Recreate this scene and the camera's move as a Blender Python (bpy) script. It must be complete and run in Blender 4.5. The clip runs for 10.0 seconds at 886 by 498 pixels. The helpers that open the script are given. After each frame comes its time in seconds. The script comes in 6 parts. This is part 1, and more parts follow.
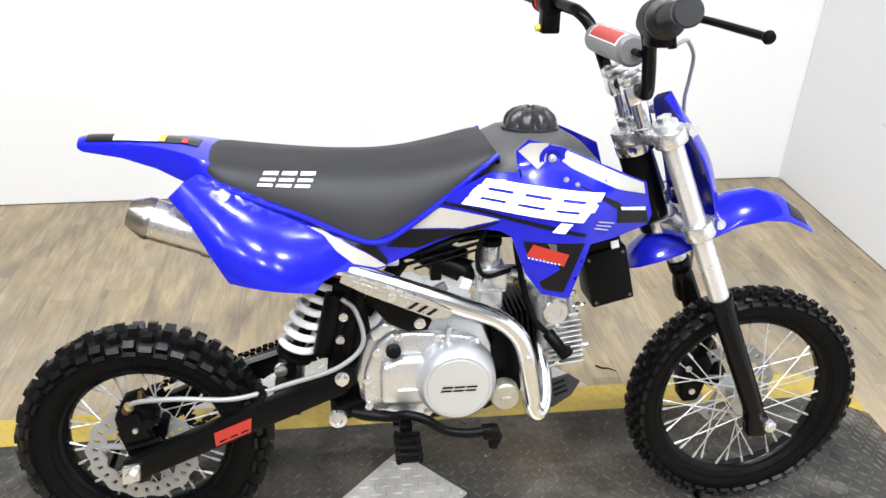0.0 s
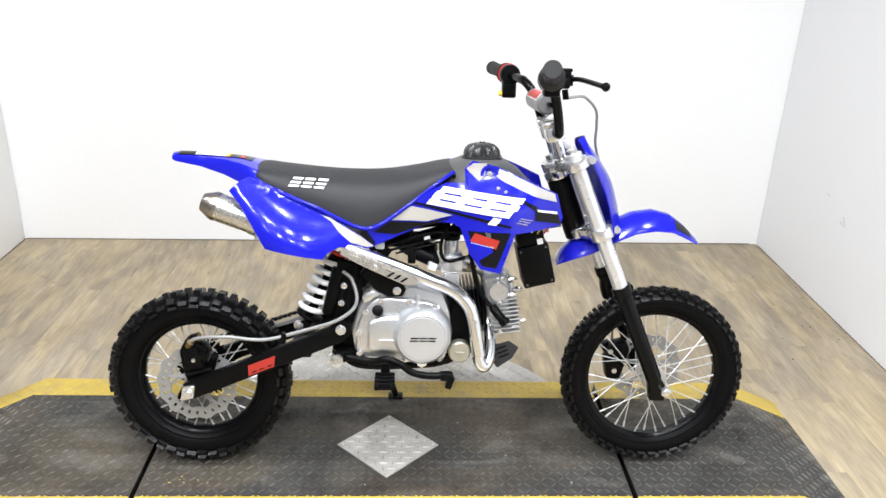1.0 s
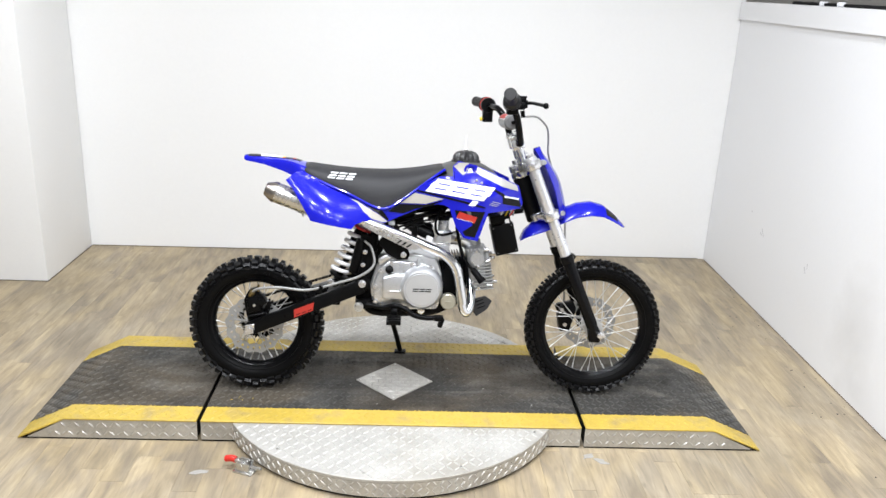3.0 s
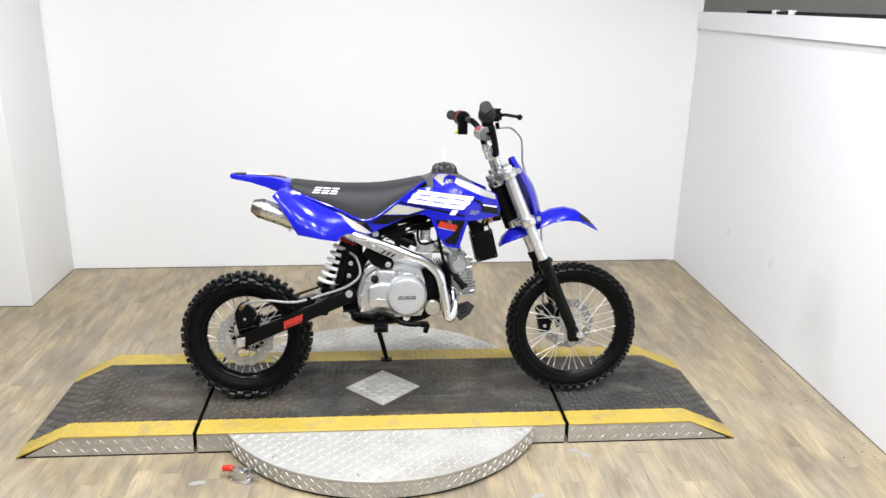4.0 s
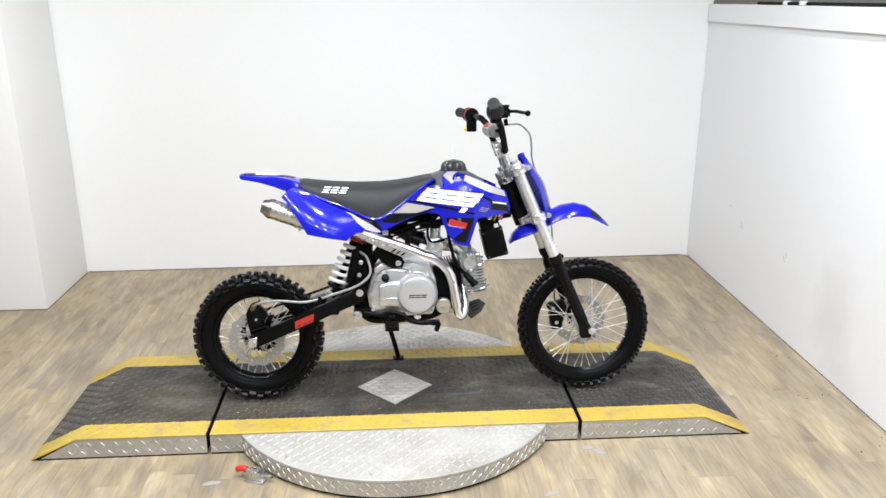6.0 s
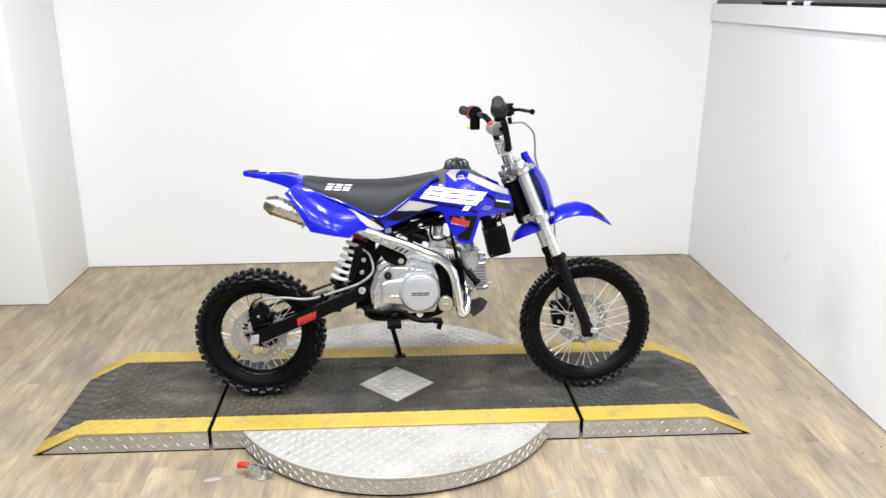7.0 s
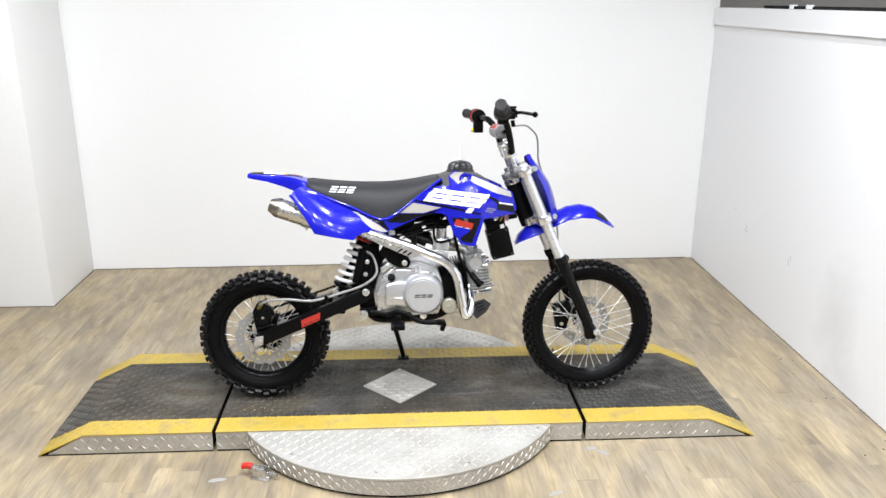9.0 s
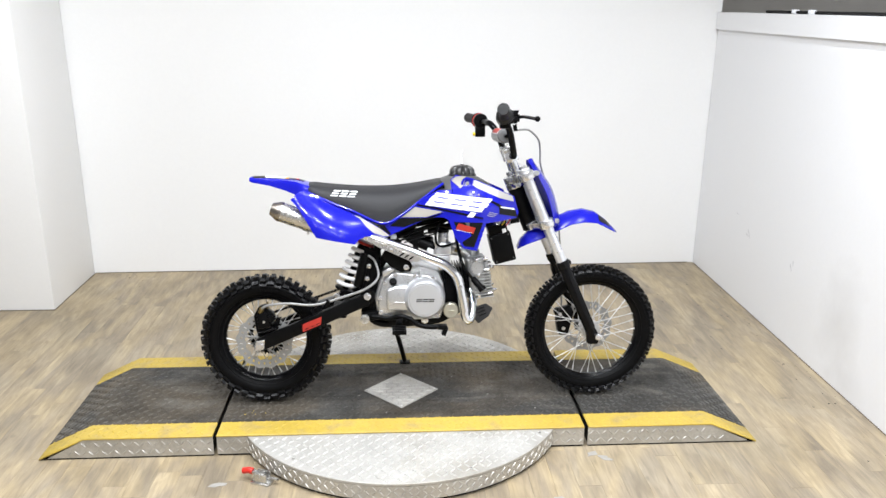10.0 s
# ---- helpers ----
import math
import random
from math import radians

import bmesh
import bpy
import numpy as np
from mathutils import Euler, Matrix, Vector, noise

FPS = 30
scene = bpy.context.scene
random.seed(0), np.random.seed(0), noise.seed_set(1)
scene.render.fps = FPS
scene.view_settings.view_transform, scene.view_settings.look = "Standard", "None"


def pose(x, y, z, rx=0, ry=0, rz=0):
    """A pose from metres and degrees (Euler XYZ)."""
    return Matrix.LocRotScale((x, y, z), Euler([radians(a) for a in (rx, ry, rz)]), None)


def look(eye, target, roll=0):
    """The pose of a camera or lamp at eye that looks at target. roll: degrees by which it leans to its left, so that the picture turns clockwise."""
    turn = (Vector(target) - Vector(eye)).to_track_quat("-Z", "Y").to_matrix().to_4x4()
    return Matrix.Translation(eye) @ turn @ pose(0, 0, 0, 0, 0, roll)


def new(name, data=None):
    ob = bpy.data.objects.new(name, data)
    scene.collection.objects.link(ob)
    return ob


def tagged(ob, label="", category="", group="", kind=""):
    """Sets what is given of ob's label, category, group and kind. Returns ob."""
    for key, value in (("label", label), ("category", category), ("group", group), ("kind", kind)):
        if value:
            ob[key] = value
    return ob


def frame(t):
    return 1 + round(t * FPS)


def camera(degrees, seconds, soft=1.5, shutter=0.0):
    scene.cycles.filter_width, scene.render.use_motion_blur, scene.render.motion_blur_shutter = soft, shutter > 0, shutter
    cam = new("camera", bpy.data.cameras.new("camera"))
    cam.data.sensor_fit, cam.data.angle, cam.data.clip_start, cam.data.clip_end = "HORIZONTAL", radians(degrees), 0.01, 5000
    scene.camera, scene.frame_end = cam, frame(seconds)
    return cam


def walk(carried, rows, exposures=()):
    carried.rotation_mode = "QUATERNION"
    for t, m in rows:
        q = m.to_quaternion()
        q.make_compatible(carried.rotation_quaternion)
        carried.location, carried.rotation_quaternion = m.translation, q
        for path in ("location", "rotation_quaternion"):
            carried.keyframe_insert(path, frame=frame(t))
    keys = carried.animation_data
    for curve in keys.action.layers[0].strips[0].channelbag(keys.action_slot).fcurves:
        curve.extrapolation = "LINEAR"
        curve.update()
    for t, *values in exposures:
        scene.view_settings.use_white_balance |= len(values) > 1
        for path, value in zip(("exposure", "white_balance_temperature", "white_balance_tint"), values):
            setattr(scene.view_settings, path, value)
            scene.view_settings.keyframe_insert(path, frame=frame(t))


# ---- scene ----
cam = camera(59.0, 10.0)
PATH = [
    (0, (-0.098, -1.191, 1.383), (0.143, 0.526, 0.391), 1.9),
    (0.1, (-0.085, -1.276, 1.400), (0.167, 0.470, 0.457), 2.0),
    (0.2, (-0.071, -1.339, 1.401), (0.173, 0.438, 0.518), 1.9),
    (0.3, (-0.052, -1.420, 1.406), (0.195, 0.390, 0.590), 2.1),
    (0.4, (-0.008, -1.481, 1.418), (0.221, 0.348, 0.641), 2.4),
    (0.5, (0.007, -1.547, 1.419), (0.22, 0.293, 0.664), 3.2),
    (0.7, (0.025, -1.652, 1.429), (0.166, 0.164, 0.604), 2.4),
    (1, (0.035, -1.797, 1.434), (0.135, 0.043, 0.657), 2.1),
    (1.2, (-0.009, -1.890, 1.428), (0.122, -0.039, 0.682), 2.7),
    (1.5, (-0.082, -2.035, 1.426), (0.069, -0.195, 0.655), 3.3),
    (1.7, (-0.084, -2.120, 1.435), (0.100, -0.270, 0.697), 5.0),
    (2, (-0.071, -2.24, 1.456), (0.118, -0.367, 0.781), 3.6),
    (2.2, (-0.021, -2.326, 1.460), (0.169, -0.450, 0.791), 4.0),
    (2.5, (0.042, -2.439, 1.457), (0.161, -0.556, 0.792), 3.6),
    (2.7, (0.038, -2.494, 1.461), (0.13, -0.607, 0.803), 3.0),
    (3.8, (-0.013, -2.674, 1.479), (0.134, -0.774, 0.872), 1.0),
    (4, (-0.015, -2.673, 1.482), (0.151, -0.774, 0.876), 1.1),
    (4.5, (-0.007, -2.668, 1.479), (0.15, -0.768, 0.876), 0.4),
    (5, (-0.005, -2.666, 1.477), (0.128, -0.768, 0.861), 0.1),
    (5.5, (-0.002, -2.668, 1.479), (0.13, -0.767, 0.87), -0.1),
    (7, (-0.013, -2.666, 1.479), (0.119, -0.767, 0.863), 0.4),
    (7.5, (-0.018, -2.67, 1.478), (0.114, -0.769, 0.871), 0.5),
    (8, (-0.015, -2.675, 1.479), (0.116, -0.773, 0.875), 0.1),
    (8.5, (-0.011, -2.678, 1.475), (0.117, -0.778, 0.866), -0.0),
    (9, (-0.016, -2.68, 1.478), (0.109, -0.778, 0.871), 0.4),
    (9.5, (-0.018, -2.677, 1.481), (0.104, -0.773, 0.884), 0.6),
    (10, (-0.019, -2.674, 1.477), (0.104, -0.769, 0.88), 0.5),
]
EXPOSURES = [(0.0, -0.21), (0.5, -0.19), (1.0, -0.23), (1.7, -0.33), (2.5, -0.38), (4.0, -0.44), (5.5, -0.44), (7.0, -0.41), (10.0, -0.39)]
walk(cam, [(t, look(eye, target, roll)) for t, eye, target, roll in PATH], EXPOSURES)

# ---- world and exposure ----
world = bpy.data.worlds.new("world")
scene.world = world
world.use_nodes = True
world.node_tree.nodes["Background"].inputs[0].default_value = (0.9, 0.95, 1.0, 1)
world.node_tree.nodes["Background"].inputs[1].default_value = 0.1
LAMP_WATTS = 30.5
CEILING = 2.75


# ---- materials ----
def material(name, colour, rough=0.5, metal=0.0, vary=0.12, scale=8.0, fine=90.0, bump=0.05, coat=0.0, second=None, mix_scale=3.0, mix_edge=(0.5, 0.7), stretch=(1, 1, 1), random_tone=0.0, spec=0.5):
    """A painted, moulded or metal surface with broad and fine variation of tone, gloss and relief."""
    m = bpy.data.materials.new(name)
    m.use_nodes = True
    n, k = m.node_tree.nodes, m.node_tree.links
    b = n["Principled BSDF"]
    b.inputs["Metallic"].default_value = metal
    b.inputs["Specular IOR Level"].default_value = spec
    b.inputs["Coat Weight"].default_value = coat
    b.inputs["Coat Roughness"].default_value = 0.03
    co = n.new("ShaderNodeTexCoord")
    mp = n.new("ShaderNodeMapping")
    mp.inputs["Scale"].default_value = stretch
    k.new(co.outputs["Object"], mp.inputs[0])
    big, small = n.new("ShaderNodeTexNoise"), n.new("ShaderNodeTexNoise")
    big.inputs["Scale"].default_value, small.inputs["Scale"].default_value = scale, fine
    big.inputs["Detail"].default_value, small.inputs["Detail"].default_value = 5, 4
    k.new(mp.outputs[0], big.inputs[0])
    k.new(mp.outputs[0], small.inputs[0])
    add = n.new("ShaderNodeMath")
    add.operation = "ADD"
    k.new(big.outputs[0], add.inputs[0])
    k.new(small.outputs[0], add.inputs[1])
    rng = n.new("ShaderNodeMapRange")
    rng.inputs[1].default_value, rng.inputs[2].default_value = 0.6, 1.4
    rng.inputs[3].default_value, rng.inputs[4].default_value = 1 - vary, 1 + vary
    k.new(add.outputs[0], rng.inputs[0])
    tone = n.new("ShaderNodeMix")
    tone.data_type, tone.blend_type = "RGBA", "MULTIPLY"
    tone.inputs["Factor"].default_value = 1.0
    base = None
    if second:
        st = n.new("ShaderNodeTexNoise")
        st.inputs["Scale"].default_value, st.inputs["Detail"].default_value = mix_scale, 6
        k.new(mp.outputs[0], st.inputs[0])
        ed = n.new("ShaderNodeMapRange")
        ed.inputs[1].default_value, ed.inputs[2].default_value = mix_edge
        k.new(st.outputs[0], ed.inputs[0])
        mx = n.new("ShaderNodeMix")
        mx.data_type = "RGBA"
        mx.inputs[6].default_value, mx.inputs[7].default_value = (*colour, 1), (*second, 1)
        k.new(ed.outputs[0], mx.inputs["Factor"])
        base = mx.outputs[2]
    if base:
        k.new(base, tone.inputs[6])
    else:
        tone.inputs[6].default_value = (*colour, 1)
    last = rng.outputs[0]
    if random_tone:
        oi = n.new("ShaderNodeObjectInfo")
        rr = n.new("ShaderNodeMapRange")
        rr.inputs[3].default_value, rr.inputs[4].default_value = 1 - random_tone, 1 + random_tone
        k.new(oi.outputs["Random"], rr.inputs[0])
        mu = n.new("ShaderNodeMath")
        mu.operation = "MULTIPLY"
        k.new(last, mu.inputs[0])
        k.new(rr.outputs[0], mu.inputs[1])
        last = mu.outputs[0]
    k.new(last, tone.inputs[7])
    k.new(tone.outputs[2], b.inputs["Base Color"])
    rg = n.new("ShaderNodeMapRange")
    rg.inputs[1].default_value, rg.inputs[2].default_value = 0.6, 1.4
    rg.inputs[3].default_value, rg.inputs[4].default_value = max(0.02, rough * 0.8), min(1, rough * 1.25)
    k.new(add.outputs[0], rg.inputs[0])
    k.new(rg.outputs[0], b.inputs["Roughness"])
    if bump:
        bp = n.new("ShaderNodeBump")
        bp.inputs["Strength"].default_value, bp.inputs["Distance"].default_value = bump, 0.002
        k.new(small.outputs[0], bp.inputs["Height"])
        k.new(bp.outputs[0], b.inputs["Normal"])
    return m


M = dict(
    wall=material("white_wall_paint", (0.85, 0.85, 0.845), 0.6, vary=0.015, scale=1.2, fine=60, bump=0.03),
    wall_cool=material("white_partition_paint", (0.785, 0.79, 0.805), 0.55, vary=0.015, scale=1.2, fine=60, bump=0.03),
    far_wall=material("grey_wall_paint", (0.74, 0.73, 0.71), 0.8, vary=0.04),
    # dark grey for the unseen walls, to lower bounce fill
    room=material("dim_unseen_wall_grey", (0.30, 0.295, 0.29), 0.8, vary=0.05),
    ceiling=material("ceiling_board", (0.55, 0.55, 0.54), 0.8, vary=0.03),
    blue=material("glossy_blue_plastic", (0.008, 0.010, 0.36), 0.17, vary=0.03, bump=0.0, coat=0.42, spec=0.22),
    white_print=material("white_print", (0.85, 0.85, 0.86), 0.3, vary=0.02, bump=0.0),
    pale_print=material("pale_silver_print", (0.40, 0.388, 0.368), 0.35, vary=0.03, bump=0.0),
    silver_print=material("silver_grey_print", (0.37, 0.35, 0.315), 0.42, vary=0.03, bump=0.0),
    black_print=material("black_print", (0.005, 0.005, 0.006), 0.22, vary=0.1, bump=0.0, spec=0.22),
    red_print=material("red_print", (0.36, 0.024, 0.016), 0.35, vary=0.05, bump=0.0),
    orange_print=material("orange_print", (0.85, 0.35, 0.05), 0.4, vary=0.05, bump=0.0),
    seat=material("grained_grey_vinyl", (0.023, 0.023, 0.025), 0.55, vary=0.1, scale=10, fine=500, bump=0.25, spec=0.3),
    tank=material("dark_grey_moulded_plastic", (0.06, 0.06, 0.06), 0.5, vary=0.1, fine=300, bump=0.12),
    rubber=material("black_tyre_rubber", (0.003, 0.003, 0.0033), 0.40, vary=0.2, scale=14, fine=160, bump=0.08, spec=0.08),
    grip=material("dark_grey_grip_rubber", (0.009, 0.009, 0.0095), 0.36, vary=0.1, fine=250, bump=0.1, spec=0.38),
    black_paint=material("gloss_black_paint", (0.003, 0.003, 0.0035), 0.20, vary=0.1, bump=0.01, spec=0.13),
    black_satin=material("satin_black", (0.0028, 0.0028, 0.003), 0.32, vary=0.15, bump=0.05, spec=0.09),
    cast=material("cast_aluminium", (0.68, 0.69, 0.705), 0.29, 0.85, vary=0.05, scale=12, fine=420, bump=0.04),
    head=material("dull_cast_alloy", (0.43, 0.43, 0.425), 0.4, 0.6, vary=0.12, scale=14, fine=300, bump=0.08),
    cover=material("satin_cover_alloy", (0.60, 0.61, 0.63), 0.36, 0.68, vary=0.02, scale=5, fine=900, bump=0.0),
    knob=material("scuffed_tyre_rubber", (0.004, 0.004, 0.0045), 0.34, vary=0.4, scale=30, fine=220, bump=0.2, spec=0.26),
    plate=material("worn_tread_plate", (0.43, 0.415, 0.385), 0.52, 0.25, vary=0.2, scale=9, fine=110, bump=0.15, second=(0.30, 0.275, 0.235), mix_scale=9, mix_edge=(0.5, 0.75)),
    alloy=material("machined_alloy", (0.72, 0.72, 0.73), 0.25, 0.9, vary=0.03, bump=0.0),
    pad=material("silver_grey_pad_vinyl", (0.15, 0.15, 0.153), 0.34, vary=0.05, fine=300, bump=0.08),
    fork_tube=material("satin_alloy_tube", (0.74, 0.75, 0.78), 0.30, 0.78, vary=0.03, bump=0.01),
    chrome=material("polished_chrome", (0.80, 0.815, 0.84), 0.17, 1.0, vary=0.02, bump=0.0),
    disc=material("ground_disc_steel", (0.29, 0.29, 0.285), 0.34, 0.35, vary=0.06, fine=300, bump=0.03),
    steel=material("brushed_steel", (0.62, 0.61, 0.59), 0.28, 0.9, vary=0.08, bump=0.04),
    spoke=material("zinc_spoke_wire", (0.62, 0.62, 0.615), 0.40, 0.6, vary=0.1, bump=0.02),
    dull_lug=material("scuffed_tread_lug", (0.52, 0.50, 0.46), 0.42, 0.5, vary=0.3, scale=16, fine=90, bump=0.08),
    rim_plate=material("dirty_tread_rim", (0.49, 0.47, 0.43), 0.46, 0.4, vary=0.2, scale=9, fine=110, bump=0.12, second=(0.39, 0.365, 0.32), mix_scale=7, mix_edge=(0.45, 0.72)),
    disc_lug=material("pale_tread_lug", (0.60, 0.59, 0.56), 0.40, 0.35, vary=0.15, scale=12, fine=90, bump=0.05),
    tarnish=material("heat_tinted_steel", (0.34, 0.31, 0.28), 0.25, 0.9, vary=0.12, bump=0.03),
    spring=material("white_powder_coat", (0.82, 0.82, 0.83), 0.35, vary=0.02, bump=0.01),
    hose=material("braided_grey_hose", (0.28, 0.28, 0.275), 0.4, 0.3, vary=0.1, fine=600, bump=0.2),
    brass=material("dull_brass", (0.20, 0.15, 0.065), 0.4, 0.8),
    gold=material("pale_plug_metal", (0.46, 0.44, 0.36), 0.4, 0.6, vary=0.08),
    red_plastic=material("red_plastic", (0.62, 0.03, 0.02), 0.4),
    yellow_plastic=material("yellow_plastic", (0.75, 0.55, 0.02), 0.4),
    yellow_paint=material("worn_yellow_paint", (0.49, 0.350, 0.058), 0.45, vary=0.14, scale=7, fine=80, bump=0.2, second=(0.36, 0.27, 0.10), mix_scale=14, mix_edge=(0.52, 0.72)),
    tread=material("aluminium_tread_plate", (0.475, 0.46, 0.43), 0.48, 0.30, vary=0.16, scale=6, fine=120, bump=0.1, second=(0.35, 0.325, 0.28), mix_scale=5, mix_edge=(0.5, 0.75)),
    cap=material("glossy_dark_cap_plastic", (0.022, 0.022, 0.023), 0.28, vary=0.1, bump=0.02),
    gap=material("dark_floor_joint", (0.15, 0.115, 0.08), 0.8),
    scuff=material("grey_scuff", (0.62, 0.62, 0.64), 0.7, vary=0.2),
    crumb=material("dark_floor_grit", (0.03, 0.025, 0.02), 0.9),
    dark=material("black_rubber_strip", (0.008, 0.008, 0.008), 0.7, spec=0.2),
    subfloor=material("dark_subfloor", (0.10, 0.075, 0.05), 0.8),
    scrap=material("grey_tape_residue", (0.33, 0.315, 0.29), 0.6, vary=0.15),
)


def plank_material(island=False):
    """Pale limed-oak vinyl: grain drawn out along each board, blotches, and a tone of its own for every board."""
    m = bpy.data.materials.new("limed_oak_vinyl")
    m.use_nodes = True
    n, k = m.node_tree.nodes, m.node_tree.links
    b = n["Principled BSDF"]
    co = n.new("ShaderNodeTexCoord")
    chance = n.new("ShaderNodeNewGeometry").outputs["Random Per Island"] if island else n.new("ShaderNodeObjectInfo").outputs["Random"]
    off = n.new("ShaderNodeVectorMath")
    off.operation = "MULTIPLY_ADD"
    k.new(chance, off.inputs[0])
    off.inputs[1].default_value = (37.0, 91.0, 13.0)
    k.new(co.outputs["Object"], off.inputs[2])
    def noisy(vec, scale, detail=5, dist=0.0, source=off):
        mp, t = n.new("ShaderNodeMapping"), n.new("ShaderNodeTexNoise")
        mp.inputs["Scale"].default_value = vec
        t.inputs["Scale"].default_value, t.inputs["Detail"].default_value, t.inputs["Distortion"].default_value = scale, detail, dist
        k.new(source.outputs[0], mp.inputs[0])
        k.new(mp.outputs[0], t.inputs[0])
        return t.outputs[0]
    blotch = noisy((1.0, 0.24, 1), 9, 4, 1.6)
    spot, near = n.new("ShaderNodeNewGeometry").outputs["Position"], n.new("ShaderNodeVectorMath")
    near.operation = "MULTIPLY_ADD"
    near.inputs[1].default_value = (0.09, 0.25, 0.0)
    k.new(chance, near.inputs[0])
    k.new(spot, near.inputs[2])
    tint = noisy((1.0, 0.24, 1), 7, 5, 1.5, near)
    cloud = noisy((1.0, 0.6, 1), 3.2, 5, 1.0, near)
    grain = noisy((1.0, 0.10, 1), 85, 6, 0.8)
    knot = noisy((1.0, 0.55, 1), 19, 1, 0.3)

    def ramp_of(source, lo, hi, lo_v, hi_v):
        r = n.new("ShaderNodeMapRange")
        r.inputs[1].default_value, r.inputs[2].default_value, r.inputs[3].default_value, r.inputs[4].default_value = lo, hi, lo_v, hi_v
        k.new(source, r.inputs[0])
        return r.outputs[0]

    def product(a, b):
        mu = n.new("ShaderNodeMath")
        mu.operation = "MULTIPLY"
        k.new(a, mu.inputs[0])
        k.new(b, mu.inputs[1])
        return mu.outputs[0]

    hue = n.new("ShaderNodeMix")
    hue.data_type = "RGBA"
    hue.inputs[6].default_value, hue.inputs[7].default_value = (0.412, 0.327, 0.203, 1), (0.273, 0.225, 0.162, 1)
    k.new(ramp_of(tint, 0.36, 0.64, 0.0, 1.0), hue.inputs["Factor"])
    level = product(ramp_of(blotch, 0.32, 0.68, 0.85, 1.10), ramp_of(grain, 0.32, 0.68, 0.84, 1.11))
    level = product(level, ramp_of(chance, 0.0, 1.0, 0.965, 1.035))
    level = product(level, ramp_of(cloud, 0.32, 0.68, 0.85, 1.11))
    level = product(level, ramp_of(knot, 0.69, 0.78, 1.0, 0.80))
    place = n.new("ShaderNodeNewGeometry").outputs["Position"]
    dust, haze = n.new("ShaderNodeTexNoise"), n.new("ShaderNodeMix")
    dust.inputs["Scale"].default_value, dust.inputs["Detail"].default_value, dust.inputs["Distortion"].default_value = 2.6, 7, 0.9
    k.new(place, dust.inputs[0])
    haze.data_type = "RGBA"
    haze.inputs[7].default_value = (0.36, 0.32, 0.248, 1)
    k.new(hue.outputs[2], haze.inputs[6])
    k.new(ramp_of(dust.outputs[0], 0.45, 0.72, 0.0, 0.45), haze.inputs["Factor"])
    level = product(level, ramp_of(dust.outputs[0], 0.28, 0.46, 0.90, 1.0))
    mx = n.new("ShaderNodeMix")
    mx.data_type, mx.blend_type = "RGBA", "MULTIPLY"
    mx.inputs["Factor"].default_value = 1
    k.new(haze.outputs[2], mx.inputs[6])
    k.new(level, mx.inputs[7])
    k.new(mx.outputs[2], b.inputs["Base Color"])
    k.new(ramp_of(dust.outputs[0], 0.35, 0.65, 0.38, 0.58), b.inputs["Roughness"])
    b.inputs["Specular IOR Level"].default_value = 0.35
    bp = n.new("ShaderNodeBump")
    bp.inputs["Strength"].default_value, bp.inputs["Distance"].default_value = 0.12, 0.002
    k.new(grain, bp.inputs["Height"])
    k.new(bp.outputs[0], b.inputs["Normal"])
    return m


def grey_patches(m, spots):
    """Mixes soft grey patches into a paint: each spot has a place, its half-sizes and a strength."""
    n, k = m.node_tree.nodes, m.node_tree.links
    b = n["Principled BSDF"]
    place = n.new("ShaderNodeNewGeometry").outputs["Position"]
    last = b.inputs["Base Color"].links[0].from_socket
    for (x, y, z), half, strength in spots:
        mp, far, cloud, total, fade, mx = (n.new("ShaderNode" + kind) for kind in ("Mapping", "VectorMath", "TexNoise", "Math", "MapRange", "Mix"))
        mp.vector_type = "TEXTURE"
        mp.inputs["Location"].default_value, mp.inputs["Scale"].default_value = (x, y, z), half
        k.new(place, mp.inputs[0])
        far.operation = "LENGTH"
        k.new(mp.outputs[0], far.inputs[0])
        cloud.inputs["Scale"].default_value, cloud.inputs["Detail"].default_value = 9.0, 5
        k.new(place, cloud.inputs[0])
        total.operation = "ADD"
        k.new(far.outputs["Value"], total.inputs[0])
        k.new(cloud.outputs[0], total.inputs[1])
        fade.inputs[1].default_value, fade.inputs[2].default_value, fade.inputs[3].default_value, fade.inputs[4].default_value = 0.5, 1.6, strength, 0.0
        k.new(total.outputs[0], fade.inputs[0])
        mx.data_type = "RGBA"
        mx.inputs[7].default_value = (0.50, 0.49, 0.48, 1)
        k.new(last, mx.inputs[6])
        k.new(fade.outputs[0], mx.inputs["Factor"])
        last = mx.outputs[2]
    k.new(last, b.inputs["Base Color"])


grey_patches(M["wall_cool"], (((1.75, 0.13, 0.27), (0.5, 0.16, 0.26), 0.36), ((1.75, 0.02, 0.06), (0.5, 0.14, 0.12), 0.22)))


